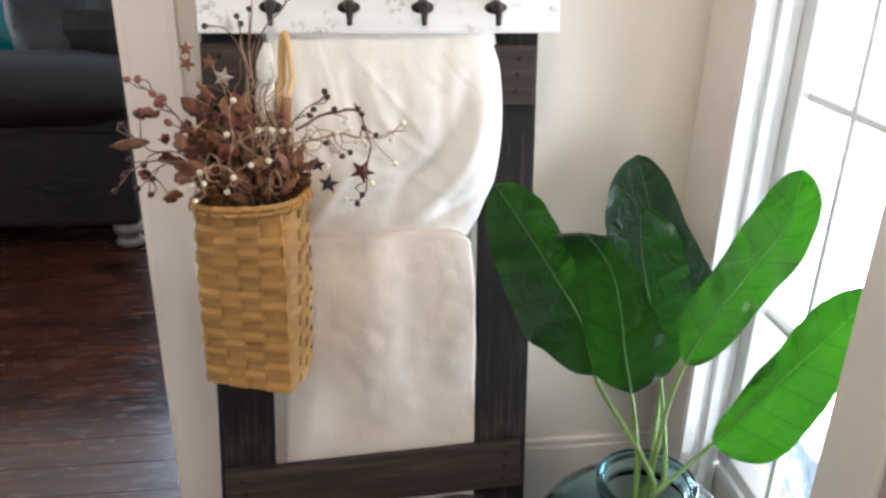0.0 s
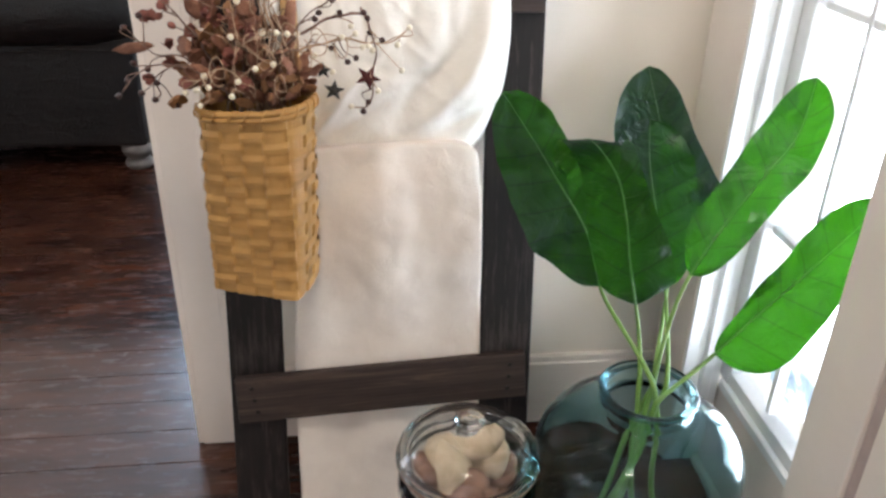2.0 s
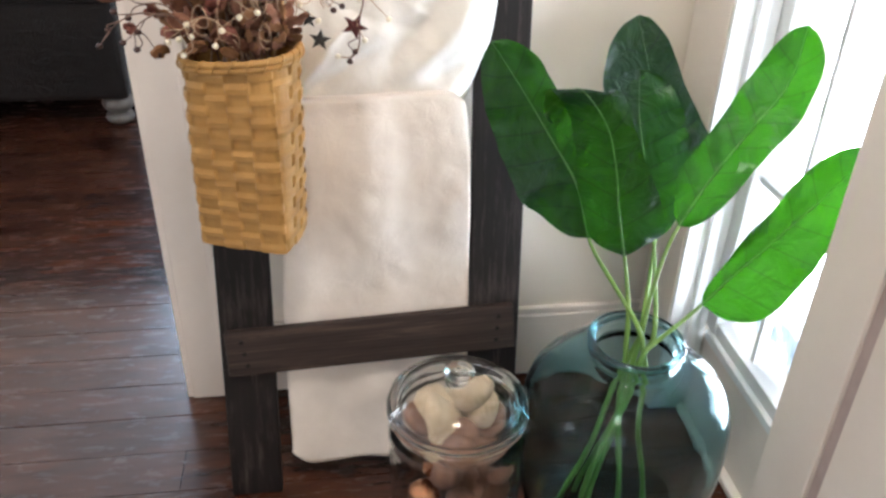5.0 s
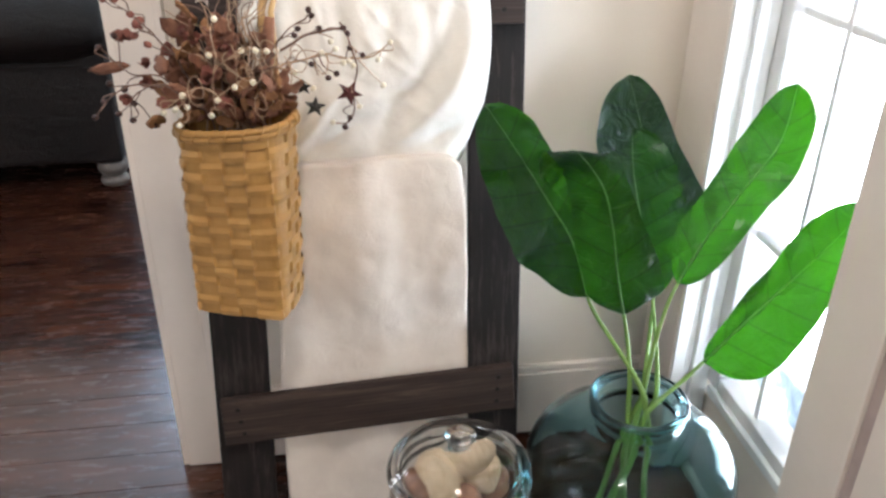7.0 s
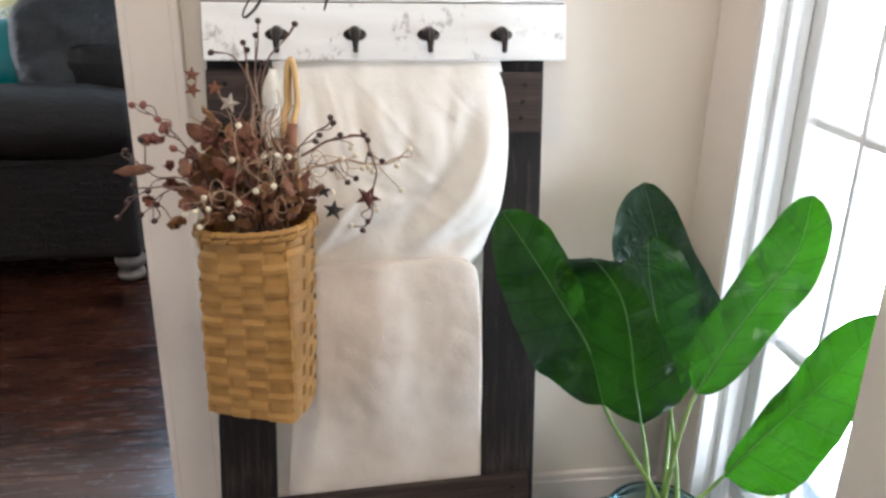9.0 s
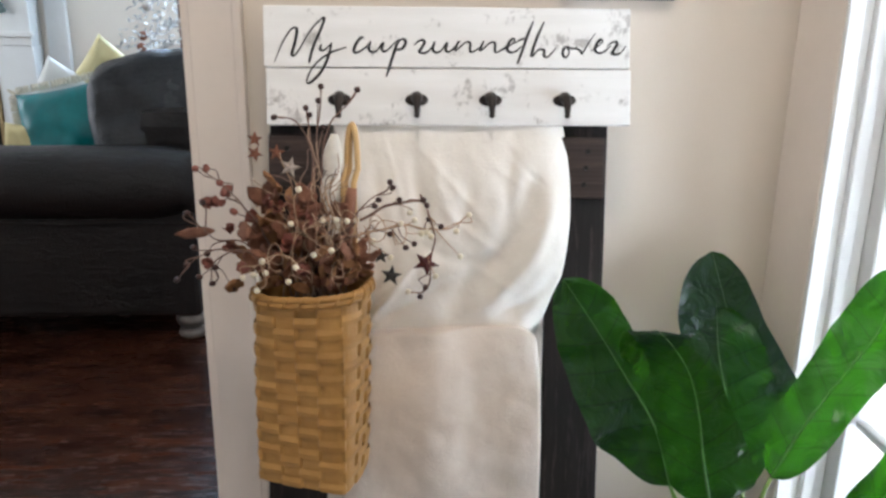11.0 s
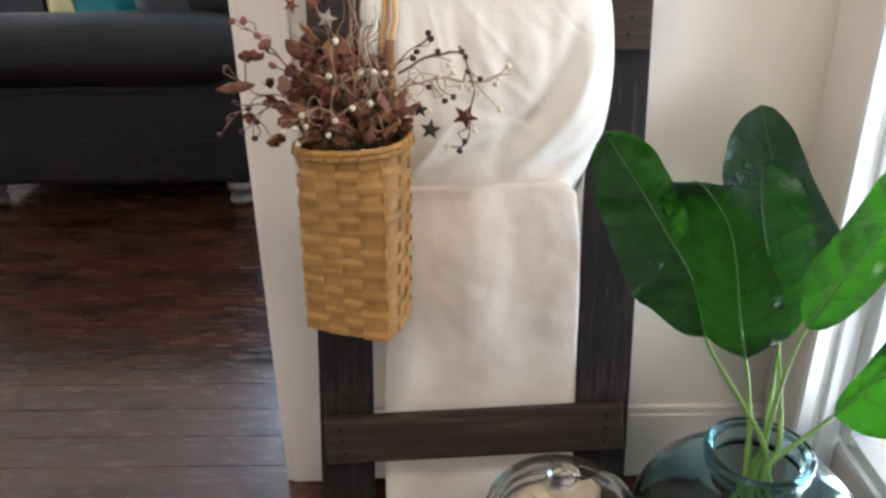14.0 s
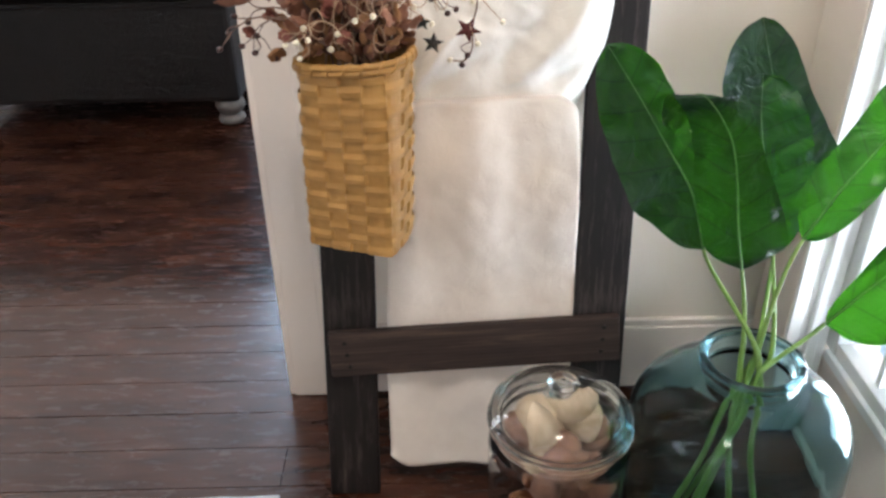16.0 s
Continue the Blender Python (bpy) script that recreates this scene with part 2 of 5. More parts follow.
BLACK = plain("black_firebox", (0.010, 0.010, 0.010), (0.022, 0.021, 0.021), 0.5, 14)
GOLD = plain("aged_brass", (0.42, 0.31, 0.15), (0.58, 0.45, 0.24), 0.35, 30, metal=0.9)
MANTEL = plain("white_mantel_paint", (0.74, 0.73, 0.70), (0.81, 0.80, 0.77), 0.45, 4)


def splint(nt, bsdf, node):
    info = node("ShaderNodeObjectInfo")
    vec = coords(nt, node, (1, 1, 1))
    big = noise_at(nt, node, vec, 22, 4)
    fine = noise_at(nt, node, coords(nt, node, (60, 60, 700)), 1.0, 4, 0.7)
    col = ramp(nt, node, big, [(0.28, (0.36, 0.185, 0.045)), (0.55, (0.48, 0.262, 0.072)), (0.78, (0.58, 0.34, 0.108))])
    col = mix(nt, node, 0.25, col, ramp(nt, node, fine, [(0.3, (0.36, 0.18, 0.045)), (0.7, (0.68, 0.44, 0.17))]))
    tone = ramp(nt, node, info.outputs["Random"], [(0.0, (0.80, 0.77, 0.72)), (1.0, (1.02, 1.0, 0.97))])
    nt.links.new(mix(nt, node, 1.0, col, tone, "MULTIPLY"), bsdf.inputs["Base Color"])
    bsdf.inputs["Roughness"].default_value = 0.5
    bump(nt, node, bsdf, fine, 0.25, 0.0008)


SPLINT = material("honey_ash_splint", splint)
TWIG = plain("dry_twig_bark", (0.11, 0.062, 0.048), (0.26, 0.165, 0.125), 0.8, 60)
PALETWIG = plain("pale_straw_twig", (0.34, 0.22, 0.14), (0.52, 0.37, 0.25), 0.8, 60)
DRYLEAF = plain("dried_russet_leaf", (0.15, 0.058, 0.032), (0.33, 0.155, 0.092), 0.7, 40, bump_s=0.6, bump_scale=160)
TANLEAF = plain("dried_tan_leaf", (0.26, 0.12, 0.05), (0.42, 0.22, 0.10), 0.7, 40, bump_s=0.6, bump_scale=160)
ROSE = plain("dried_red_petal", (0.17, 0.050, 0.036), (0.33, 0.125, 0.09), 0.65, 60, bump_s=0.5)
PEARL = plain("cream_berry", (0.66, 0.58, 0.42), (0.80, 0.74, 0.60), 0.35, 50, bump_s=0.1)
DARKBERRY = plain("dark_berry", (0.028, 0.012, 0.010), (0.07, 0.028, 0.022), 0.45, 50)
RUST = plain("rusty_tin", (0.15, 0.05, 0.028), (0.30, 0.125, 0.07), 0.6, 60, metal=0.3)
DARKTIN = plain("dark_tin", (0.02, 0.019, 0.018), (0.05, 0.045, 0.04), 0.5, 60, metal=0.4)
REDTIN = plain("burgundy_tin", (0.055, 0.010, 0.010), (0.12, 0.025, 0.02), 0.55, 60, metal=0.2)
SILVERTIN = plain("pale_tin", (0.36, 0.30, 0.25), (0.55, 0.49, 0.43), 0.5, 60, metal=0.3)
COTTON = plain("white_yarn", (0.62, 0.59, 0.52), (0.80, 0.77, 0.70), 0.9, 60)
HUSK = plain("tan_husk", (0.50, 0.31, 0.12), (0.68, 0.47, 0.22), 0.6, 50, stretch=(1, 1, 0.2))


def leaf_green(name, dark, light, through, through_w, rough):
    def build(nt, bsdf, node):
        uv = coords(nt, node, (1, 1, 1), "UV")
        wave = node("ShaderNodeTexWave", Scale=0.95, Distortion=0.7, Detail=2.0)
        wave.bands_direction = "Y"
        sep = node("ShaderNodeSeparateXYZ")
        nt.links.new(uv, sep.inputs[0])
        ab = node("ShaderNodeMath")
        ab.operation = "ABSOLUTE"
        nt.links.new(sep.outputs[0], ab.inputs[0])
        slope = node("ShaderNodeMath")
        slope.operation = "MULTIPLY_ADD"
        slope.inputs[1].default_value = -0.22
        nt.links.new(ab.outputs[0], slope.inputs[0])
        nt.links.new(sep.outputs[1], slope.inputs[2])
        comb = node("ShaderNodeCombineXYZ")
        nt.links.new(slope.outputs[0], comb.inputs[1])
        nt.links.new(comb.outputs[0], wave.inputs["Vector"])
        mott = noise_at(nt, node, coords(nt, node), 26, 5, 0.6, 0.4)
        col = ramp(nt, node, mott, [(0.3, dark), (0.72, light)])
        vein = ramp(nt, node, wave.outputs["Fac"], [(0.0, (0.55, 0.55, 0.55)), (0.02, (0, 0, 0))])
        col = mix(nt, node, mix(nt, node, 0.93, vein, (0.0, 0.0, 0.0)), col, tuple(0.55 * c for c in dark))
        nt.links.new(col, bsdf.inputs["Base Color"])
        bsdf.inputs["Roughness"].default_value = rough
        bsdf.inputs["Specular IOR Level"].default_value = 0.24
        add = node("ShaderNodeMath")
        add.operation = "MULTIPLY_ADD"
        add.inputs[1].default_value = 0.2
        nt.links.new(wave.outputs["Fac"], add.inputs[0])
        nt.links.new(noise_at(nt, node, coords(nt, node), 20, 4, 0.5, 1.6), add.inputs[2])
        b = bump(nt, node, bsdf, add.outputs[0], 0.75, 0.010)
        tr = node("ShaderNodeBsdfTranslucent")
        nt.links.new(mix(nt, node, vein, through, tuple(0.25 * c for c in through)), tr.inputs[0])
        nt.links.new(b.outputs[0], tr.inputs["Normal"])
        ms = node("ShaderNodeMixShader")
        ms.inputs[0].default_value = through_w
        nt.links.new(bsdf.outputs[0], ms.inputs[1])
        nt.links.new(tr.outputs[0], ms.inputs[2])
        nt.links.new(ms.outputs[0], nt.nodes["Material Output"].inputs[0])
    return material(name, build)


LEAF = leaf_green("glossy_green_leaf", (0.0055, 0.0135, 0.0105), (0.0160, 0.031, 0.0245), (0.20, 0.98, 0.002), 0.067, 0.28)
RIB = plain("pale_green_rib", (0.065, 0.155, 0.045), (0.12, 0.235, 0.075), 0.45, 40)
STEM = plain("green_stem", (0.10, 0.21, 0.035), (0.22, 0.36, 0.08), 0.45, 30, stretch=(1, 1, 0.15))


def glass(name, colour, rough=0.0, ior=1.45):
    def build(nt, bsdf, node):
        bsdf.inputs["Base Color"].default_value = (*colour, 1)
        bsdf.inputs["Transmission Weight"].default_value = 1.0
        bsdf.inputs["Roughness"].default_value = rough
        bsdf.inputs["IOR"].default_value = ior
        bump(nt, node, bsdf, noise_at(nt, node, coords(nt, node), 11, 3), 0.22, 0.006)
    return material(name, build)


VASEGLASS = glass("blue_green_glass", (0.50, 0.70, 0.74), 0.04, 1.33)
JARGLASS = glass("clear_glass", (0.96, 0.97, 0.96), 0.0)


def pane_glass(nt, bsdf, node):
    tr = node("ShaderNodeBsdfTransparent")
    gl = node("ShaderNodeBsdfGlossy", Roughness=0.02)
    lw = node("ShaderNodeLayerWeight", Blend=0.5)
    pw = node("ShaderNodeMath")
    pw.operation = "POWER"
    pw.inputs[1].default_value = 4.0
    nt.links.new(lw.outputs["Facing"], pw.inputs[0])
    fr = node("ShaderNodeMath")
    fr.operation = "MULTIPLY_ADD"
    fr.inputs[1].default_value, fr.inputs[2].default_value = 0.5, 0.03
    nt.links.new(pw.outputs[0], fr.inputs[0])
    ms = node("ShaderNodeMixShader")
    nt.links.new(fr.outputs[0], ms.inputs[0])
    nt.links.new(tr.outputs[0], ms.inputs[1])
    nt.links.new(gl.outputs[0], ms.inputs[2])
    nt.links.new(ms.outputs[0], nt.nodes["Material Output"].inputs[0])


PANE = material("window_glass", pane_glass)


def outdoors(nt, bsdf, node):
    geo = node("ShaderNodeNewGeometry")
    sep = node("ShaderNodeSeparateXYZ")
    nt.links.new(geo.outputs["Position"], sep.inputs[0])
    n1 = noise_at(nt, node, geo.outputs["Position"], 1.5, 6, 0.62, 0.6)
    garden = ramp(nt, node, n1, [(0.40, (0.030, 0.038, 0.046)), (0.52, (0.050, 0.060, 0.068)), (0.66, (0.17, 0.17, 0.17))])
    hgt = node("ShaderNodeMapRange")
    hgt.inputs["From Min"].default_value, hgt.inputs["From Max"].default_value = -6.2, -4.6
    nt.links.new(sep.outputs[2], hgt.inputs["Value"])
    col = mix(nt, node, hgt.outputs[0], garden, (0.93, 0.97, 1.0))
    em = node("ShaderNodeEmission", Strength=13.0)
    nt.links.new(col, em.inputs[0])
    nt.links.new(em.outputs[0], nt.nodes["Material Output"].inputs[0])


OUTDOORS = material("bright_overcast_garden", outdoors)

# ---------------------------------------------------------------- mesh helpers


def link(name, bm, mat, parent=None, label="", smooth=False):
    me = bpy.data.meshes.new(name)
    bmesh.ops.recalc_face_normals(bm, faces=bm.faces)
    bm.to_mesh(me)
    bm.free()
    me.materials.append(mat)
    if smooth:
        for p in me.polygons:
            p.use_smooth = True
    ob = new(name, me)
    if parent is not None:
        ob.parent = parent
    if label:
        ob["label"] = label
    return ob


def part(name, bm, mat, parent, label="", smooth=False):
    return link(name, bm, mat, parent, label, smooth)


def thing(name, label, category, group="", kind="", m=None):
    ob = new(name)
    if m is not None:
        ob.matrix_basis = m
    return tagged(ob, label, category, group, kind)


def box(lo, hi, bevel=0.0, bm=None, m=None):
    own = bmesh.new()
    bmesh.ops.create_cube(own, size=1.0)
    for v in own.verts:
        v.co = Vector([lo[i] + (v.co[i] + 0.5) * (hi[i] - lo[i]) for i in range(3)])
    if bevel:
        bmesh.ops.bevel(own, geom=own.edges[:], offset=bevel, segments=2, affect="EDGES", profile=0.6)
    if m is not None:
        bmesh.ops.transform(own, matrix=m, verts=own.verts)
    if bm is None:
        return own
    me = bpy.data.meshes.new("join")
    own.to_mesh(me)
    own.free()
    bm.from_mesh(me)
    bpy.data.meshes.remove(me)
    return bm


def lathe(profile, seg=48, centre=(0, 0, 0)):
    bm = bmesh.new()
    rings = []
    for r, z in profile:
        if r < 1e-5:
            rings.append([bm.verts.new((centre[0], centre[1], centre[2] + z))])
        else:
            rings.append([bm.verts.new((centre[0] + r * math.cos(a), centre[1] + r * math.sin(a), centre[2] + z))
                          for a in (2 * math.pi * k / seg for k in range(seg))])
    for a, b in zip(rings, rings[1:]):
        for k in range(seg):
            j = (k + 1) % seg
            if len(a) == 1 and len(b) == 1:
                continue
            if len(a) == 1:
                bm.faces.new((a[0], b[k], b[j]))
            elif len(b) == 1:
                bm.faces.new((a[k], a[j], b[0]))
            else:
                bm.faces.new((a[k], a[j], b[j], b[k]))
    return bm


def smooth_profile(points, steps=6):
    """A rounded profile through the given (r, z) points."""
    out = []
    p = [points[0], *points, points[-1]]
    for i in range(1, len(p) - 2):
        for s in range(steps):
            t = s / steps
            a, b, c, d = (Vector(q) for q in p[i - 1:i + 3])
            out.append(tuple(0.5 * (2 * b + (c - a) * t + (2 * a - 5 * b + 4 * c - d) * t * t + (3 * b - a - 3 * c + d) * t ** 3)))
    out.append(points[-1])
    return [(max(r, 0.0), z) for r, z in out]


def bezier(pts, t):
    pts = [Vector(p) for p in pts]
    while len(pts) > 1:
        pts = [a.lerp(b, t) for a, b in zip(pts, pts[1:])]
    return pts[0]


def smooth_path(points, steps=8):
    """A rounded line through the given points."""
    out = []
    p = [2 * points[0] - points[1], *points, 2 * points[-1] - points[-2]]
    for i in range(1, len(p) - 2):
        a, b, c, d = p[i - 1:i + 3]
        for s in range(steps):
            t = s / steps
            out.append(0.5 * (2 * b + (c - a) * t + (2 * a - 5 * b + 4 * c - d) * t * t + (3 * b - a - 3 * c + d) * t ** 3))
    return [*out, points[-1]]


def along(line, u):
    """The point at the share u of a line's length."""
    steps = [(b - a).length for a, b in zip(line, line[1:])]
    left = u * sum(steps)
    for a, b, d in zip(line, line[1:], steps):
        if left <= d:
            return a.lerp(b, left / d)
        left -= d
    return line[-1]


def tube(path, radii, seg=8, bm=None, cap=True):
    """A tube along a list of points, with a radius for each."""
    bm = bm or bmesh.new()
    path = [Vector(p) for p in path]
    if isinstance(radii, (int, float)):
        radii = [radii] * len(path)
    rings, side = [], None
    for i, p in enumerate(path):
        way = (path[min(i + 1, len(path) - 1)] - path[max(i - 1, 0)]).normalized()
        if side is None:
            side = way.orthogonal().normalized()
        side = (side - way * side.dot(way)).normalized()
        up = way.cross(side)
        rings.append([bm.verts.new(p + radii[i] * (math.cos(a) * side + math.sin(a) * up)) for a in (2 * math.pi * k / seg for k in range(seg))])
    for a, b in zip(rings, rings[1:]):
        for k in range(seg):
            bm.faces.new((a[k], a[(k + 1) % seg], b[(k + 1) % seg], b[k]))
    if cap:
        bm.faces.new(rings[0][::-1])
        bm.faces.new(rings[-1])
    return bm


def sheet(rows, thick=0.0):
    """A grid of points as a surface, given thickness along its normals."""
    bm = bmesh.new()
    grid = [[bm.verts.new(p) for p in row] for row in rows]
    for a, b in zip(grid, grid[1:]):
        for k in range(len(a) - 1):
            bm.faces.new((a[k], a[k + 1], b[k + 1], b[k]))
    if thick:
        bmesh.ops.recalc_face_normals(bm, faces=bm.faces)
        bmesh.ops.solidify(bm, geom=bm.faces[:], thickness=thick)
    return bm


# ---------------------------------------------------------------- the rooms
WALL_Y, EDGE_X, SIDE_X = 0.025, 0.0, 1.02      # back wall face, end of the wall at the wide opening, window wall face
CEIL_Z = 2.78
NEAR_Y, FAR_Y = -2.5, 4.2
WIN_A, WIN_B, WIN_LOW, WIN_TOP = -0.545, -0.137, 0.205, 2.12

wall = tagged(link("wall_back", box((0.004, WALL_Y, 0), (SIDE_X + 0.17, WALL_Y + 0.13, CEIL_Z)), WALL),
              "smooth cream painted wall behind the leaning ladder", "wall", kind="structure")
bm = box((-1.95, WALL_Y, 2.12), (0.004, WALL_Y + 0.13, CEIL_Z))
box((-4.0, WALL_Y, 0), (-1.95, WALL_Y + 0.13, CEIL_Z), bm=bm)
tagged(link("wall_opening", bm, WALL), "cream wall with a wide cased opening to the living room", "wall", kind="structure")

bm = box((SIDE_X, WIN_B, 0), (SIDE_X + 0.18, WALL_Y, CEIL_Z))
box((SIDE_X, NEAR_Y, 0), (SIDE_X + 0.18, WIN_A, CEIL_Z), bm=bm)
box((SIDE_X + 0.068, WIN_A, 0), (SIDE_X + 0.18, WIN_B, WIN_LOW), bm=bm)
box((SIDE_X, WIN_A, WIN_TOP), (SIDE_X + 0.18, WIN_B, CEIL_Z), bm=bm)
tagged(link("wall_window", bm, WALL), "cream painted wall around a tall narrow sidelight window", "wall", kind="structure")


def holed_wall(name, axis, at, thick, lo, hi, hole, label):
    """A wall across x or y with one window hole (a0, a1, z0, z1)."""
    a0, a1, z0, z1 = hole
    bm = bmesh.new()
    for s0, s1, b0, b1 in ((lo, a0, 0, CEIL_Z), (a1, hi, 0, CEIL_Z), (a0, a1, 0, z0), (a0, a1, z1, CEIL_Z)):
        if axis == "y":
            box((s0, at, b0), (s1, at + thick, b1), bm=bm)
        else:
            box((at, s0, b0), (at + thick, s1, b1), bm=bm)
    return tagged(link(name, bm, WALL), label, "wall", kind="structure")


holed_wall("wall_entry_near", "y", NEAR_Y - 0.15, 0.15, -3.5, SIDE_X + 0.18, (-1.22, 0.32, 1.53, 2.53), "plain cream wall with a high window")
holed_wall("wall_entry_side", "x", -3.65, 0.15, NEAR_Y, WALL_Y, (-2.1, -0.9, 1.22, 2.38), "plain cream side wall with a window")
holed_wall("wall_living_far", "y", FAR_Y, 0.15, -4.15, 1.19, (-0.99, -0.11, 0.92, 2.68), "pale living room wall with a window")
# the hole is made up, to go with the added side fill
holed_wall("wall_living_side", "x", -4.15, 0.15, WALL_Y + 0.131, FAR_Y, (1.9, 3.3, 0.9, 2.3), "plain pale living room side wall with an added, unseen opening")
tagged(link("wall_living_end", box((1.05, WALL_Y + 0.131, 0), (1.19, FAR_Y, CEIL_Z)), WALL), "plain living room end wall", "wall", kind="structure")
tagged(link("ceiling", box((-4.2, NEAR_Y - 0.2, CEIL_Z), (1.22, FAR_Y + 0.2, CEIL_Z + 0.12)), CEIL), "plain off-white ceiling", "ceiling", kind="structure")

# casing at the end of the wall, with a rounded bead
case = tagged(link("door_casing", box((0.0, 0.0, 0.0), (0.086, WALL_Y, 2.12), 0.004), TRIM), "warm white painted casing board on the wall end", "casing", kind="structure")
part("edge_bead", box((0.071, -0.007, 0.0), (0.0865, -0.0005, 2.12), 0.003), TRIM, case)
part("jamb", box((-0.012, 0.006, 0.0), (0.003, WALL_Y + 0.14, 2.12), 0.002), TRIM, case)

# baseboard with a small top bead
base = tagged(link("baseboard", box((0.0875, 0.008, 0.0), (SIDE_X - 0.001, WALL_Y, 0.165), 0.003), TRIM), "white painted tall baseboard along the cream wall", "baseboard", kind="structure")
part("top_bead", box((0.0875, 0.012, 0.1655), (SIDE_X - 0.001, WALL_Y, 0.182), 0.004), TRIM, base)

# ---------------------------------------------------------------- sidelight window
win = thing("window_1", "tall white sidelight window with divided panes", "window", kind="structure")
SX = 1.11
# far casing board fills the wall up to the corner, near casing stands before the camera's side
part("casing_board", box((1.0, WIN_B, 0.0), (SIDE_X, 0.0065, 2.2), 0.003), TRIM, win)
part("casing_board", box((1.0, -0.661, 0.0), (SIDE_X, WIN_A, 2.2), 0.003), TRIM, win)
part("back_band", box((1.006, -0.687, 0.0), (SIDE_X, -0.6615, 2.2), 0.002), TRIMPINK, win, "recessed strip in a darker pinkish tone")
part("outer_board", box((0.999, -0.80, 0.0), (SIDE_X, -0.6875, 2.2), 0.003), TRIM, win)
part("head_casing", box((1.0, WIN_A + 0.001, WIN_TOP - 0.03), (SIDE_X, WIN_B - 0.001, WIN_TOP + 0.1), 0.003), TRIM, win)
for y0, y1, x0, x1 in ((WIN_B - 0.010, WIN_B, 1.001, 1.026), (WIN_B - 0.004, WIN_B, 1.0265, 1.042), (WIN_B - 0.016, WIN_B, 1.0425, 1.064), (WIN_B - 0.008, WIN_B, 1.0645, 1.084)):
    part("jamb_moulding", box((x0, y0, 0.0), (x1, y1, WIN_TOP - 0.031), 0.003), SASH, win)
part("near_jamb", box((1.0205, WIN_A, 0.0), (1.085, WIN_A + 0.006, WIN_TOP - 0.031), 0.001), SASH, win)
part("bottom_panel", box((1.084, WIN_A + 0.0065, 0.0), (1.0875, WIN_B - 0.0165, WIN_LOW), 0.001), TRIM, win)
part("panel_bead", box((1.079, WIN_A + 0.0065, WIN_LOW + 0.001), (1.092, WIN_B - 0.0165, WIN_LOW + 0.0215), 0.003), SASH, win)
part("shoe_moulding", box((1.064, WIN_A + 0.0065, 0.0), (1.0835, WIN_B - 0.0165, 0.020), 0.006), TRIM, win)
part("sash_stile", box((SX - 0.024, WIN_B - 0.040, WIN_LOW + 0.022), (SX + 0.02, WIN_B - 0.001, WIN_TOP - 0.031), 0.004), SASH, win)
part("sash_stile", box((SX - 0.024, WIN_A + 0.007, WIN_LOW + 0.022), (SX + 0.02, WIN_A + 0.040, WIN_TOP - 0.031), 0.004), SASH, win)
part("sash_rail", box((SX - 0.022, WIN_A + 0.041, WIN_LOW + 0.022), (SX + 0.02, WIN_B - 0.041, WIN_LOW + 0.052), 0.003), SASH, win)
part("sash_rail", box((SX - 0.022, WIN_A + 0.041, WIN_TOP - 0.09), (SX + 0.02, WIN_B - 0.041, WIN_TOP - 0.031), 0.003), SASH, win)
MZ = [0.583, 0.983, 1.383, 1.76]
part("muntin", box((SX - 0.008, -0.3075, WIN_LOW + 0.0525), (SX + 0.012, -0.2955, WIN_TOP - 0.0905), 0.002), SASH, win)
for z in MZ:
    part("muntin", box((SX - 0.007, -0.2953, z - 0.006), (SX + 0.011, WIN_B - 0.041, z + 0.006), 0.002), SASH, win)
    part("muntin", box((SX - 0.007, WIN_A + 0.041, z - 0.006), (SX + 0.011, -0.3077, z + 0.006), 0.002), SASH, win)
levels = [WIN_LOW + 0.052, *MZ, WIN_TOP - 0.09]
for z0, z1 in zip(levels, levels[1:]):
    for y0, y1 in ((-0.2955, WIN_B - 0.041), (WIN_A + 0.041, -0.3075)):
        p = part("pane", box((SX + 0.001, y0, z0 + 0.004), (SX + 0.004, y1, z1 - 0.004)), PANE, win)
        p.visible_shadow = False
tagged(link("backdrop_outdoors", box((7.0, -7.0, -15.0), (7.02, 18.0, 1.5)), OUTDOORS), "bright hazy garden beyond the sidelight window", "backdrop", kind="structure")

# ---------------------------------------------------------------- blanket ladder, leaning on the wall
LEAN = math.atan2(0.236, 1.05)
ladder = thing("blanket_ladder", "dark-stained wooden blanket ladder leaning against the cream wall", "ladder",
               m=Matrix.Translation((0.0, -0.291, 0.004)) @ Matrix.Rotation(-LEAN, 4, "X"))
# local frame: x across, z up the rails, front face at y = 0
# the whole frame is slightly out of square, so the rails lean sideways
for x0 in (0.109, 0.5605):
    rail = part("rail", box((0.0, 0.0, 0.0), (0.0945, 0.020, 1.25), 0.003), LADDER, ladder)
    rail.matrix_basis = Matrix.Translation((x0, 0, 0)) @ Matrix.Rotation(0.0195, 4, "Y")


def rung(z, h, tilt, x0=0.126, x1=0.650):
    m = Matrix.Translation(((x0 + x1) / 2, 0, z)) @ Matrix.Rotation(-tilt, 4, "Y")
    ob = part("rung", box((-(x1 - x0) / 2, -0.0195, -h / 2), ((x1 - x0) / 2, -0.0005, h / 2), 0.003), RUNG, ladder)
    ob.matrix_basis = m
    for sx in (-1, 1):
        for k in (-1, 0, 1):
            s = part("screw", lathe([(0, -0.0008), (0.0042, -0.0008), (0.0042, 0.0012), (0.003, 0.0018), (0, 0.0012)], 10), SCREW, ob)
            s.matrix_basis = Matrix.Translation((sx * ((x1 - x0) / 2 - 0.032 + 0.003 * k), -0.0197, k * h * 0.27)) @ Matrix.Rotation(math.pi / 2, 4, "X")
    return ob


rung(0.317, 0.086, 0.045)
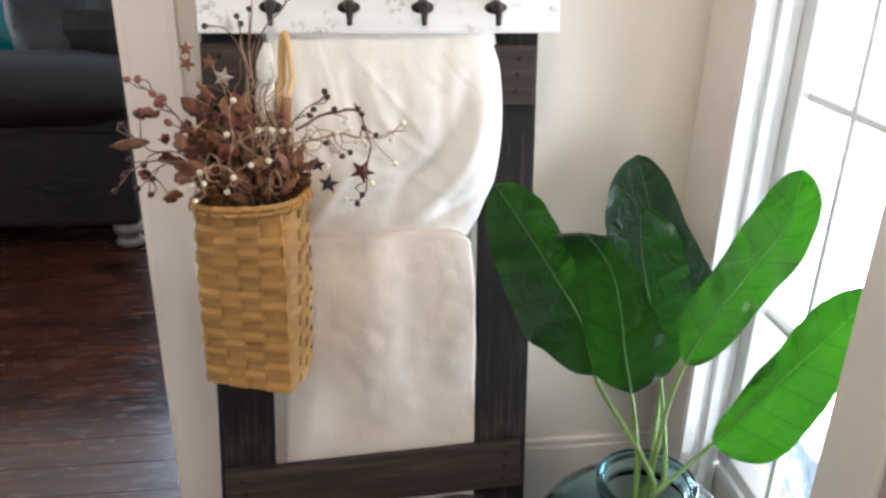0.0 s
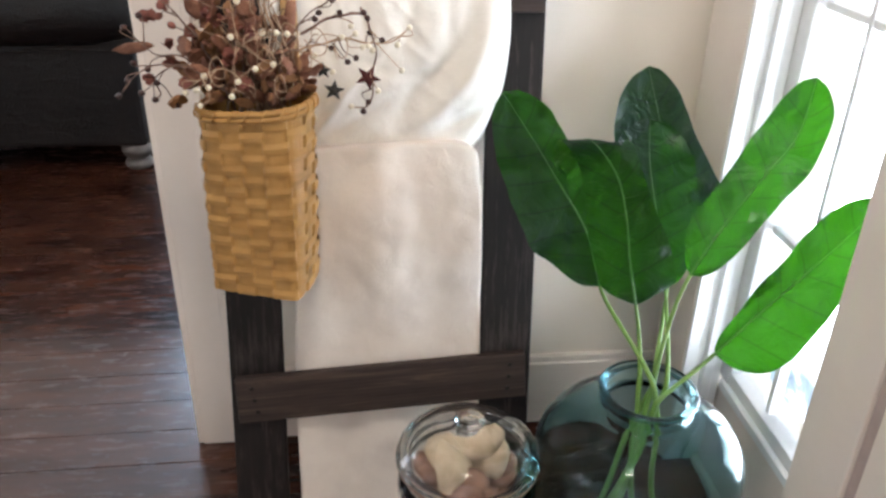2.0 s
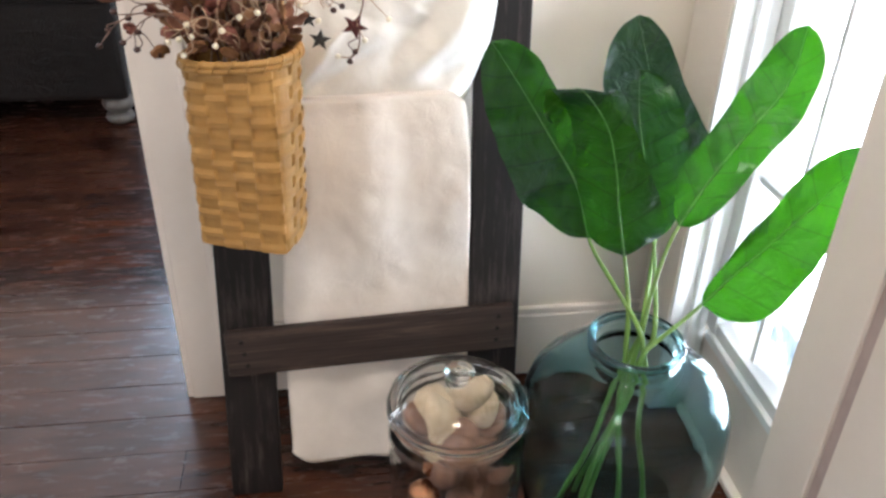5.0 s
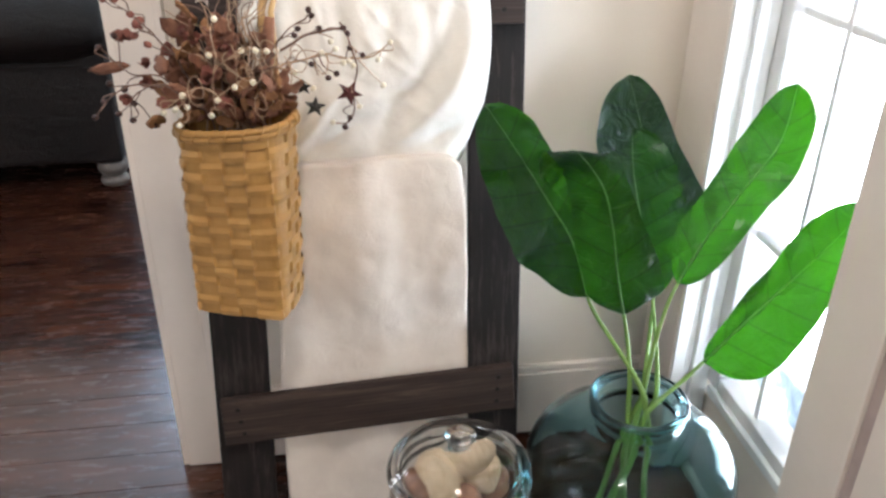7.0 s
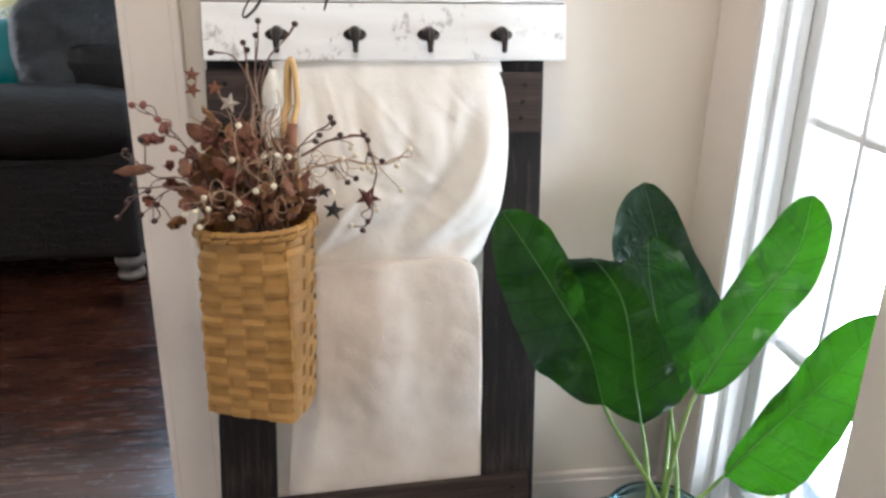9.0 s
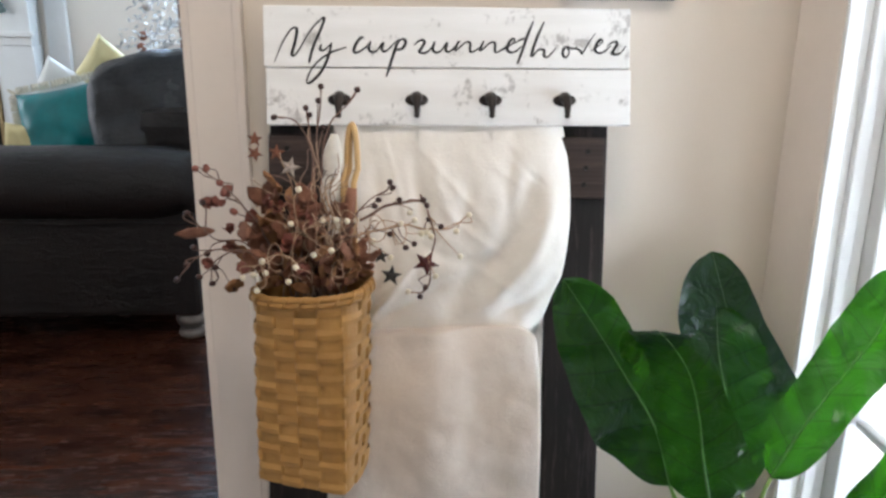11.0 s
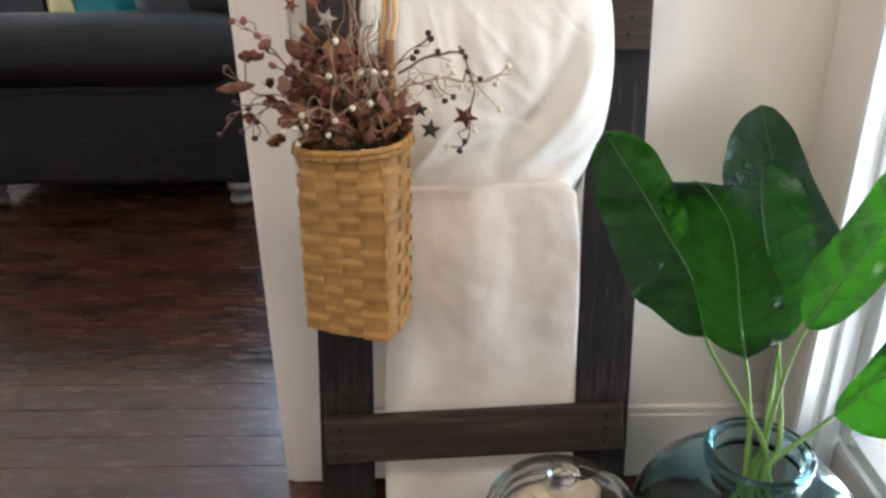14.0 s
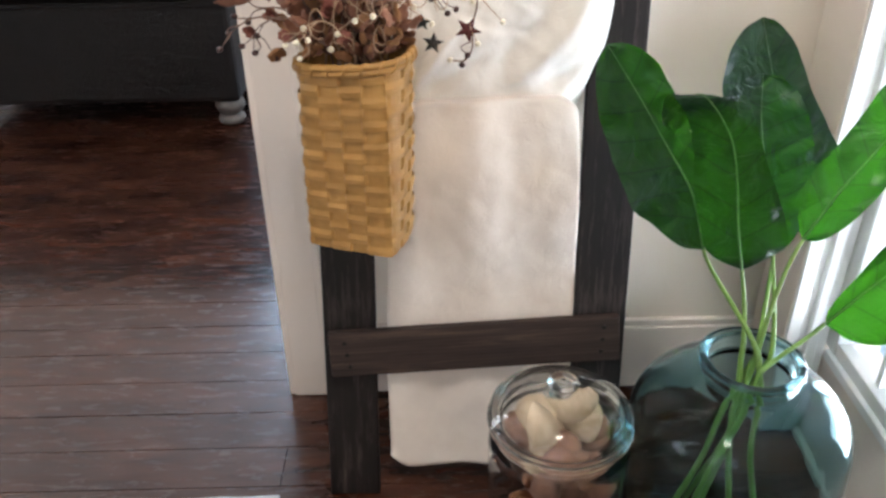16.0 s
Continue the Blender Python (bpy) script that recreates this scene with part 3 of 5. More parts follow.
rung(0.715, 0.080, 0.0, 0.206, 0.545)
rung(1.022, 0.098, -0.010, 0.130, 0.668)

# ---------------------------------------------------------------- sign with hooks, fixed to the ladder's head
sign = thing("hook_sign", "distressed white two-board wooden sign with black script", "sign", m=ladder.matrix_basis @ Matrix.Translation((0, -0.0205, 0)))
SB, SM, ST = 1.086, 1.174, 1.268
part("board", box((0.131, -0.018, SB), (0.7025, -0.0, SM - 0.001), 0.0025), SIGN, sign)
part("board", box((0.128, -0.018, SM + 0.001), (0.7005, -0.0, ST), 0.0025), SIGN, sign)
# brush-script alphabet: pen strokes of each letter, in millimetres from its start
SCRIPT = {
    "M": ([(0, -8), (12, 20), (24, 39), (32, 44), (35, 39), (31, 19), (27, 5), (30, 2), (38, 11), (55, 39), (73, 58), (77, 57), (71, 41), (61, 19), (55, 0), (53, -10)],),
    "y": ([(0, 19), (-2, 12), (2, 10), (8, 13), (16, 22)], [(16, 22), (11, 2), (2, -18), (-9, -32), (-20, -40), (-23, -35), (-15, -18), (-2, -4), (17, 8), (39, 15)]),
    "c": ([(0, 28), (-4, 30), (-11, 23), (-16, 12), (-14, 7), (-7, 9), (3, 16), (10, 24)],),
    "u": ([(0, 25), (-3, 13), (2, 8), (10, 11), (19, 23), (17, 13), (21, 9), (29, 14), (40, 26)],),
    "p": ([(0, 28), (-5, 14), (-12, -7), (-19, -29)], [(-5, 14), (2, 26), (8, 28), (11, 23), (6, 14), (-3, 12), (-7, 14)]),
    "r": ([(0, 19), (7, 25), (13, 27), (16, 23), (11, 14), (8, 9), (13, 7), (21, 9), (31, 21)],),
    "n": ([(0, 26), (-5, 11), (10, 23), (18, 23), (18, 11), (24, 10), (38, 20)],),
    "e": ([(0, 12), (12, 20), (19, 27), (16, 30), (10, 24), (7, 14), (12, 9), (21, 11), (32, 20)],),
    "t": ([(0, 57), (-9, 35), (-18, 9), (-25, -9)], [(-31, 22), (-19, 29), (-7, 32)]),
    "h": ([(0, 56), (-11, 32), (-20, 3), (-9, 13), (0, 13), (0, 5), (5, 2), (13, 9), (19, 17)],),
    "o": ([(0, 19), (-8, 16), (-10, 6), (-5, 2), (0, 9), (-2, 16), (3, 16), (13, 15)],),
    "v": ([(0, 18), (9, 11), (11, 8), (19, 22), (31, 39)],),
}
SPACING = (0.145, 0.217, 0, 0.283, 0.293, 0.336, 0, 0.360, 0.392, 0.429, 0.468, 0.498, 0.546, 0.563, 0, 0.603, 0.613, 0.637, 0.663)
for letter, x0 in zip("My cup runneth over", SPACING):
    if letter == " ":
        continue
    bm = bmesh.new()
    for stroke in SCRIPT[letter]:
        pen = smooth_path([Vector((x * 0.001, 0, z * 0.001)) for x, z in stroke], 5)
        last = len(pen) - 1
        width = []
        for k, p in enumerate(pen):
            way = pen[min(k + 1, last)] - pen[max(k - 1, 0)]
            # pressed on the way down, lifted on the way up and at the ends
            press = 0.0018 - 0.0006 * way.z / max(way.length, 1e-6)
            width.append(press * (0.55 + 0.45 * min(1.0, min(k, last - k) / 4)))
        tube(pen, width, 6, bm=bm)
    for v in bm.verts:
        v.co.y *= 0.25
    ob = part("letter", bm, INK, sign, "black brush-script letter")
    ob.matrix_basis = Matrix.Translation((x0, -0.0183, 1.19))


def hook(x):
    z = 1.120
    h = thing("coat_hook", "dark bronze cast iron hook screwed to the white sign", "hook", "hooks on the sign", m=sign.matrix_basis @ Matrix.Translation((x, -0.0185, z)) @ Matrix.Scale(0.8, 4))
    plate = lathe([(0, 0.0), (0.0185, 0.0), (0.0185, 0.002), (0.014, 0.0055), (0, 0.0068)], 24)
    bmesh.ops.transform(plate, matrix=Matrix.Diagonal((1.22, 0.66, 1, 1)), verts=plate.verts)
    bmesh.ops.transform(plate, matrix=Matrix.Translation((0, 0, 0.006)) @ Matrix.Rotation(math.pi / 2, 4, "X"), verts=plate.verts)
    part("plate", plate, IRON, h, smooth=True)
    pts = [bezier([(0, -0.003, 0.010), (0, -0.022, 0.012), (0, -0.038, -0.002), (0, -0.032, -0.025)], k / 10) for k in range(11)]
    part("prong", tube(pts, [0.0125 - 0.0078 * k / 10 for k in range(11)], 12), IRON, h, smooth=True)
    tip = bmesh.new()
    bmesh.ops.create_icosphere(tip, subdivisions=2, radius=0.0058, matrix=Matrix.Translation((0, -0.032, -0.026)))
    part("tip", tip, IRON, h, smooth=True)
    for sx in (-0.011, 0.011):
        s = lathe([(0, 0.0), (0.003, 0.0), (0.002, 0.0015), (0, 0.002)], 8)
        bmesh.ops.transform(s, matrix=Matrix.Translation((sx, -0.0042, 0.006)) @ Matrix.Rotation(math.pi / 2, 4, "X"), verts=s.verts)
        part("screw", s, SCREW, h)


for hx in (0.244, 0.3635, 0.479, 0.596):
    hook(hx)

# ---------------------------------------------------------------- linen over the rungs
def ladder_front(z):
    return -0.291 + z * math.tan(LEAN)


def wrinkle(x, z, s=1.0):
    return s * (0.010 * noise.noise((x * 7, z * 5, 3.1)) + 0.006 * noise.noise((x * 17, z * 11, 7.7)) + 0.003 * noise.noise((x * 40, z * 30, 1.7)))


# start, bend, end (x, z), width and depth, in metres: hollows positive, ridges negative
FOLDS = (
    ((0.550, 1.002), (0.541, 0.879), (0.401, 0.788), 0.022, 0.014),
    ((0.575, 0.98), (0.575, 0.87), (0.46, 0.782), 0.016, -0.009),
    ((0.585, 0.842), (0.559, 0.793), (0.493, 0.773), 0.013, 0.009),
    ((0.280, 0.757), (0.316, 0.799), (0.353, 0.852), 0.009, -0.007),
    ((0.300, 0.757), (0.345, 0.785), (0.42, 0.83), 0.014, 0.008),
    ((0.359, 1.037), (0.364, 0.995), (0.373, 0.917), 0.012, 0.0055),
    ((0.333, 1.071), (0.406, 1.003), (0.486, 0.906), 0.0055, -0.0016),
    ((0.442, 1.028), (0.459, 0.968), (0.422, 0.881), 0.013, 0.004),
    ((0.40, 1.05), (0.38, 0.99), (0.43, 0.91), 0.011, -0.003),
    ((0.30, 1.05), (0.29, 0.95), (0.33, 0.87), 0.012, 0.004),
    ((0.52, 1.06), (0.50, 0.97), (0.51, 0.90), 0.012, 0.003),
    ((0.35, 0.90), (0.41, 0.86), (0.47, 0.86), 0.012, 0.004),
    ((0.31, 1.06), (0.33, 1.00), (0.345, 0.93), 0.0045, -0.0020),
    ((0.45, 1.06), (0.47, 1.02), (0.54, 0.97), 0.006, -0.0012),
    ((0.40, 0.95), (0.45, 0.90), (0.52, 0.86), 0.006, -0.0013),
    ((0.33, 0.93), (0.37, 0.90), (0.43, 0.88), 0.006, 0.0012),
    ((0.50, 1.05), (0.53, 1.00), (0.57, 0.98), 0.004, 0.0016),
    ((0.29, 0.80), (0.34, 0.83), (0.41, 0.91), 0.005, -0.0024),
    ((0.44, 0.86), (0.50, 0.82), (0.555, 0.80), 0.007, -0.0013),
)


def upper_cloth():
    rows = []
    n, m = 124, 118
    for i in range(n + 1):
        u = i / n
        row = []
        for k in range(m + 1):
            v = k / m
            # over the top rung, down the front, swelling, then drawn back behind the lower fold
            if u < 0.12:
                a = u / 0.12
                z = 1.075 - 0.02 * (1 - a)
                y = ladder_front(1.07) + 0.03 - 0.055 * a
            else:
                a = (u - 0.12) / 0.88
                z = 1.072 - 0.352 * a
                swell = 0.034 * math.sin(math.pi * min(1, a * 1.02)) ** 0.8
                y = ladder_front(z) - 0.026 - swell * (0.55 + 0.45 * v) + 0.030 * a ** 3
            left, right = 0.222 + 0.03 * math.sin(u * 3), 0.592 + 0.017 * math.sin(math.pi * min(1, u * 1.25)) - 0.030 * max(0, u - 0.72) / 0.28
            x = left + (right - left) * v
            # soft hollows and ridges along the lines in which the cloth hangs
            fold = 0.0
            for (ax, az), (bx, bz), (cx, cz), wide, depth in FOLDS:
                best, where = 9.0, 0.0
                px, pz = ax, az
                for q in range(1, 11):
                    f = q / 10
                    qx = (1 - f) ** 2 * ax + 2 * f * (1 - f) * bx + f * f * cx
                    qz = (1 - f) ** 2 * az + 2 * f * (1 - f) * bz + f * f * cz
                    ex, ez = qx - px, qz - pz
                    g = min(1.0, max(0.0, ((x - px) * ex + (z - pz) * ez) / (ex * ex + ez * ez)))
                    d = math.hypot(x - px - g * ex, z - pz - g * ez)
                    if d < best:
                        best, where = d, f - 0.1 + 0.1 * g
                    px, pz = qx, qz
                best *= (1 + 0.25 * noise.noise((x * 14, z * 14, wide * 99))) / wide
                fold += depth * math.exp(-best * best) * (1 - abs(2 * where - 1) ** 3 * 0.75)
            edge = 0.022 * max(0.0, (v - 0.86) / 0.14) ** 2
            row.append((x, y + fold * (0 if u < 0.1 else min(1, (u - 0.1) * 4)) + wrinkle(x, z, 0.7) + edge, z))
        rows.append(row)
    return rows


def lower_cloth():
    rows = []
    n, m = 110, 60
    for i in range(n + 1):
        u = i / n
        row = []
        for k in range(m + 1):
            v = k / m
            if u < 0.1:
                a = u / 0.1
                z = 0.735 + 0.013 * math.sin(a * math.pi * 0.5)
                y = ladder_front(0.735) + 0.035 - 0.068 * a
            else:
                a = (u - 0.1) / 0.9
                z = 0.748 - 0.692 * a
                drawn = min(1.0, max(0.0, (a - 0.10) / 0.46))
                out = (0.030 + 0.012 * math.sin(math.pi * min(1.0, a / 0.5))) * (1 - drawn * drawn * (3 - 2 * drawn))
                y = ladder_front(z) - out + 0.009 * (lambda q: q * q * (3 - 2 * q))(min(1.0, max(0.0, a - 0.25) / 0.3))
            left = 0.262 - 0.034 * min(1, u * 1.5)
            right = 0.556 + 0.012 * min(1, u * 2)
            right -= 0.006 * max(0.0, 1 - u / 0.16) ** 2
            x = left + (right - left) * v
            if u > 0.955:
                lift = (u - 0.955) / 0.045
                corner = 0.028 * (max(0, 1 - v / 0.12) ** 2 + max(0, (v - 0.88) / 0.12) ** 2)
                z += corner * lift
            # softly rounded shoulders at the top fold
            if u < 0.22:
                near_edge = max(0.0, 0.042 - (1 - v) * (right - left))
                z -= (0.042 - math.sqrt(max(0.0, 0.042 ** 2 - near_edge ** 2))) * (1 - u / 0.22)
            z += 0.012 * v * max(0, 1 - u * 4)
            row.append((x, y + wrinkle(x * 0.8, z, 0.85) * (0.55 + 0.45 * min(1.0, (abs(u - 0.6) / 0.2) ** 2)) + 0.004 * math.sin(x * 40 + z * 3), z))
        rows.append(row)
    return rows


cloth = thing("linen_runner", "natural off-white linen cloth draped over the ladder rungs", "cloth")
# the lower drape's colour carries the light's falloff
for name, rows, weave in (("upper_drape", upper_cloth(), LINEN), ("lower_drape", lower_cloth(), DIMBEIGELINEN)):
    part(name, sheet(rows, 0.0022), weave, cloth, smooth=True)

# ---------------------------------------------------------------- woven basket on the first hook
BK = pose(0.2017, -0.239, 0.553, 0, 0, -19.4)
basket = thing("hanging_basket", "honey-coloured woven ash splint basket hung on the ladder", "basket", m=BK)
BH = 0.300


def basket_ring(h, theta):
    """A point on the basket's skin: rounded box at the foot, oval at the rim."""
    a, b = 0.0725 + 0.0105 * h, 0.0475 + 0.0135 * h
    p = 12.0 - 9.6 * h ** 0.42
    c, s = math.cos(theta), math.sin(theta)
    r = (abs(c) ** p + abs(s) ** p) ** (-1 / p)
    return Vector((a * r * c, b * r * s + 0.016 * h, h * BH + 0.10 * h * a * r * c))


def ring_normal(h, theta):
    t = basket_ring(h, theta + 0.01) - basket_ring(h, theta - 0.01)
    return Vector((t.y, -t.x, 0)).normalized()


# angles of the uprights, evenly spaced along the girth
STAKES = 14
fine = [basket_ring(0.5, 2 * math.pi * k / 720) for k in range(721)]
acc = [0.0]
for a, b in zip(fine, fine[1:]):
    acc.append(acc[-1] + (b - a).length)
stake_angles = []
for j in range(STAKES):
    want = acc[-1] * j / STAKES
    k = next(i for i, v in enumerate(acc) if v >= want)
    stake_angles.append(2 * math.pi * k / 720)


def angle_at(f):
    """The angle for a girth position counted in uprights."""
    j = int(math.floor(f))
    a = stake_angles[j % STAKES] + 2 * math.pi * (j // STAKES)
    b = stake_angles[(j + 1) % STAKES] + 2 * math.pi * ((j + 1) // STAKES)
    return a + (b - a) * (f - j)


ROWS = 17
for i in range(ROWS):
    h0, h1 = (i + 0.015) / ROWS * 0.975, (i + 0.985) / ROWS * 0.975
    bm = bmesh.new()
    rings = []
    steps = STAKES * 10
    for k in range(steps):
        f = k * STAKES / steps
        gap = abs((f + i) % 2.0 - 1.0)
        up = min(1.0, max(0.0, (gap - 0.37) / 0.12))
        off = -0.0019 + 0.0057 * up * up * (3 - 2 * up)
        th = angle_at(f)
        ring = []
        for h, o in ((h0, off - 0.0009), ((h0 + h1) / 2, off + 0.0006), (h1, off - 0.0009), ((h0 + h1) / 2, off - 0.0014)):
            ring.append(bm.verts.new(basket_ring(h, th) + ring_normal(h, th) * o))
        rings.append(ring)
    for k in range(steps):
        a, b = rings[k], rings[(k + 1) % steps]
        for q in range(4):
            bm.faces.new((a[q], a[(q + 1) % 4], b[(q + 1) % 4], b[q]))
    part("weaver", bm, SPLINT, basket, smooth=False)
for j in range(STAKES):
    th = stake_angles[j]
    w = 0.45
    rows = []
    for k in range(ROWS * 2 + 1):
        h = k / (ROWS * 2) * 0.985
        row = []
        for e in (-w, -w * 0.5, 0, w * 0.5, w):
            t2 = angle_at(j + e)
            row.append(basket_ring(h, t2) + ring_normal(h, t2) * (0.0004 - 0.0008 * (e / w) ** 2))
        rows.append(row)
    part("upright", sheet(rows, 0.0012), SPLINT, basket)
# woven floor
bm = bmesh.new()
ringv = [bm.verts.new(basket_ring(0.012, 2 * math.pi * k / 48) * 0.985) for k in range(48)]
bm.faces.new(ringv)
bmesh.ops.solidify(bm, geom=bm.faces[:], thickness=0.002)
part("bottom", bm, SPLINT, basket)
# rim: two hoops and a spiral lashing
hoop = [basket_ring(0.985, 2 * math.pi * k / 64) + ring_normal(0.985, 2 * math.pi * k / 64) * 0.003 for k in range(65)]
for lift in (0.0, 0.0085):
    part("rim_hoop", tube([p + Vector((0, 0, lift - 0.003)) for p in hoop], 0.0052, 8, cap=False), SPLINT, basket, smooth=True)
lash = bmesh.new()
turns = 22
pts = []
for k in range(turns * 12 + 1):
    f = k / (turns * 12)
    th = 2 * math.pi * f
    c = basket_ring(0.985, th) + ring_normal(0.985, th) * 0.003 + Vector((0, 0, 0.0015))
    q = 2 * math.pi * f * turns
    pts.append(c + ring_normal(0.985, th) * 0.0068 * math.cos(q) + Vector((0, 0, 0.0092 * math.sin(q))))
tube(pts, 0.0016, 5, bm=lash)
part("rim_lashing", lash, SPLINT, basket, smooth=True)
# hoop handle up to the hook
for k in range(2):
    hw, cx, dy = 0.0085 - 0.002 * k, 0.036, 0.006 * k
    arch = [(cx - hw, 0.075 + dy, BH * 0.85 + 0.24 * q / 10) for q in range(9)]
    arch += [(cx - hw * math.cos(math.pi * q / 10), 0.092 + dy, BH * 0.85 + 0.21 + 0.066 * math.sin(math.pi * q / 10)) for q in range(11)]
    arch += [(cx + hw, 0.075 + dy, BH * 0.85 + 0.24 * q / 10) for q in range(8, -1, -1)]
    part("handle_strand", tube(arch, 0.0046 - 0.0008 * k, 8), HUSK, basket, "tan bent-wood handle strand", smooth=True)

# ---------------------------------------------------------------- dried bouquet in the basket
bouquet = thing("dried_bouquet", "dried russet flowers with cream berries and tin stars", "bouquet", m=pose(0.197, -0.230, 0.531, 0, 0, -17))
rng = random.Random(11)
MOUTH = 0.318


def star_mesh(mat):
    bm = bmesh.new()
    ring = []
    for k in range(10):
        r = 0.0155 if k % 2 == 0 else 0.0065
        ring.append((r * math.sin(math.pi * k / 5), r * math.cos(math.pi * k / 5)))
    front, back = bm.verts.new((0, -0.0028, 0)), bm.verts.new((0, 0.001, 0))
    vs = [bm.verts.new((x, 0, z)) for x, z in ring]
    for k in range(10):
        bm.faces.new((front, vs[k], vs[(k + 1) % 10]))
        bm.faces.new((back, vs[(k + 1) % 10], vs[k]))
    bmesh.ops.recalc_face_normals(bm, faces=bm.faces)
    me = bpy.data.meshes.new("star")
    bm.to_mesh(me)
    bm.free()
    me.materials.append(mat)
    return me


def dry_leaf_mesh(mat, length, width, curl):
    rows = []
    for i in range(9):
        u = i / 8
        w = width * math.sin(math.pi * min(1, u * 0.94 + 0.04)) ** 0.8
        rows.append([(w * v, curl * (u * u * 0.6 + 0.5 * v * v * (1 - u)) + 0.003 * math.sin(u * 13 + v * 5), length * u) for v in (-1, -0.5, 0, 0.5, 1)])
    bm = sheet(rows, 0.0005)
    me = bpy.data.meshes.new("dry_leaf")
    bm.to_mesh(me)
    bm.free()
    me.materials.append(mat)
    for p in me.polygons:
        p.use_smooth = True
    return me


def ball_mesh(name, r, mat, squash=1.0):
    bm = bmesh.new()
    bmesh.ops.create_icosphere(bm, subdivisions=2, radius=r)
    for v in bm.verts:
        v.co.z *= squash
        v.co *= 1 + 0.06 * noise.noise(v.co * 300)
    me = bpy.data.meshes.new(name)
    bm.to_mesh(me)
    bm.free()
    me.materials.append(mat)
    for p in me.polygons:
        p.use_smooth = True
    return me


def petal_cluster_mesh(mat):
    bm = bmesh.new()
    r = random.Random(3)
    for k in range(9):
        m = Matrix.Rotation(r.uniform(0, 6.28), 4, "Z") @ Matrix.Rotation(r.uniform(0.3, 1.2), 4, "X")
        vs = [bm.verts.new(m @ Vector(p)) for p in ((0, 0, 0), (0.006, 0.004, 0.007), (0.003, 0.006, 0.015), (-0.003, 0.006, 0.015), (-0.006, 0.004, 0.007))]
        bm.faces.new(vs)
    me = bpy.data.meshes.new("petals")
    bm.to_mesh(me)
    bm.free()
    me.materials.append(mat)
    return me


def put(name, me, m, label=""):
    ob = new(name, me)
    ob.parent = bouquet
    ob.matrix_basis = m
    if label:
        ob["label"] = label
    return ob


LEAFM = [dry_leaf_mesh(DRYLEAF, 0.045, 0.014, 0.012), dry_leaf_mesh(DRYLEAF, 0.036, 0.016, -0.014), dry_leaf_mesh(TANLEAF, 0.050, 0.013, 0.008)]
PETALS = petal_cluster_mesh(ROSE)
PEARLM, DARKM, BUDM = ball_mesh("pearl", 0.0046, PEARL), ball_mesh("berry", 0.0045, DARKBERRY, 1.15), ball_mesh("bud", 0.0050, ROSE, 1.3)


def turned():
    return Euler((rng.uniform(0, 6.28), rng.uniform(0, 6.28), rng.uniform(0, 6.28))).to_matrix().to_4x4()


def spray(tip, mat, berries, mesh, droop=0.0, wild=0.012, r0=0.0016):
    """A twig from the basket's mouth to the tip, with side twigs that end in berries."""
    root = Vector((rng.uniform(-0.045, 0.045), rng.uniform(0.0, 0.05), MOUTH - 0.04))
    tip = Vector(tip)
    c1 = root + Vector((0.15 * (tip.x - root.x), 0, 0.55 * (max(tip.z - root.z, 0.05)) + 0.02))
    c2 = tip + Vector((-0.35 * (tip.x - root.x), 0.0, droop + 0.012))
    pts = []
    for k in range(15):
        p = bezier([root, c1, c2, tip], k / 14)
        pts.append(p + Vector([wild * 0.6 * noise.noise(p * 23 + Vector((a * 9.1, 4, 2))) for a in range(3)]))
    bm = tube(pts, [r0 * (1 - 0.55 * k / 14) for k in range(15)], 5)
    ends = [pts[-1]]
    for b in range(berries - 1):
        k = rng.randint(6, 13)
        e = pts[k] + Vector((rng.uniform(-0.032, 0.032), rng.uniform(-0.026, 0.010), rng.uniform(-0.020, 0.026)))
        mid = (pts[k] + e) / 2 + Vector((rng.uniform(-0.008, 0.008), rng.uniform(-0.008, 0.004), rng.uniform(0, 0.012)))
        tube([bezier([pts[k], mid, e], q / 6) for q in range(7)], [0.0009] * 7, 4, bm=bm)
        ends.append(e)
    part("twig", bm, mat, bouquet, smooth=True)
    for e in ends:
        if mesh is not None:
            put("berry", mesh, Matrix.Translation(e) @ turned())


def branch(points, r, mat):
    """A main twig through the given points, thinning outwards."""
    line = smooth_path([Vector(p) for p in points], 6)
    line = [p + Vector([0.006 * noise.noise(p * 31 + Vector((a * 5.3, 1, 2))) for a in range(3)]) for p in line]
    part("twig", tube(line, [r * (1 - 0.6 * k / len(line)) for k in range(len(line))], 5), mat, bouquet, smooth=True)
    return line


def sprigs(line, tips, mat, mesh, curl=0.012):
    """Thin curling side twigs from the nearest stretch of a main twig, each with a berry."""
    for tip in tips:
        e = Vector(tip)
        near = min(range(2, len(line)), key=lambda k: (line[k] - e).length)
        a = line[max(1, near - 3)]
        sway = Vector((rng.uniform(-1, 1), rng.uniform(-1, 0.4), rng.uniform(-0.4, 1.2))) * curl
        mid = a.lerp(e, 0.55) + sway
        pts = smooth_path([a, mid, e], 6)
        part("sprig", tube(pts, [0.0011 - 0.0004 * k / len(pts) for k in range(len(pts))], 5), mat, bouquet, smooth=True)
        put("berry", mesh, Matrix.Translation(e) @ turned())


def loop(centre, r):
    """A loose tendril ring."""
    c = Vector(centre)
    ph = rng.uniform(0, 6.28)
    pts = [c + Vector((r * math.cos(ph + 0.5 * k), 0.004 * math.sin(k * 0.9), (r + 0.0008 * k) * math.sin(ph + 0.5 * k))) for k in range(16)]
    part("tendril", tube(pts, 0.0009, 5), PALETWIG, bouquet, smooth=True)


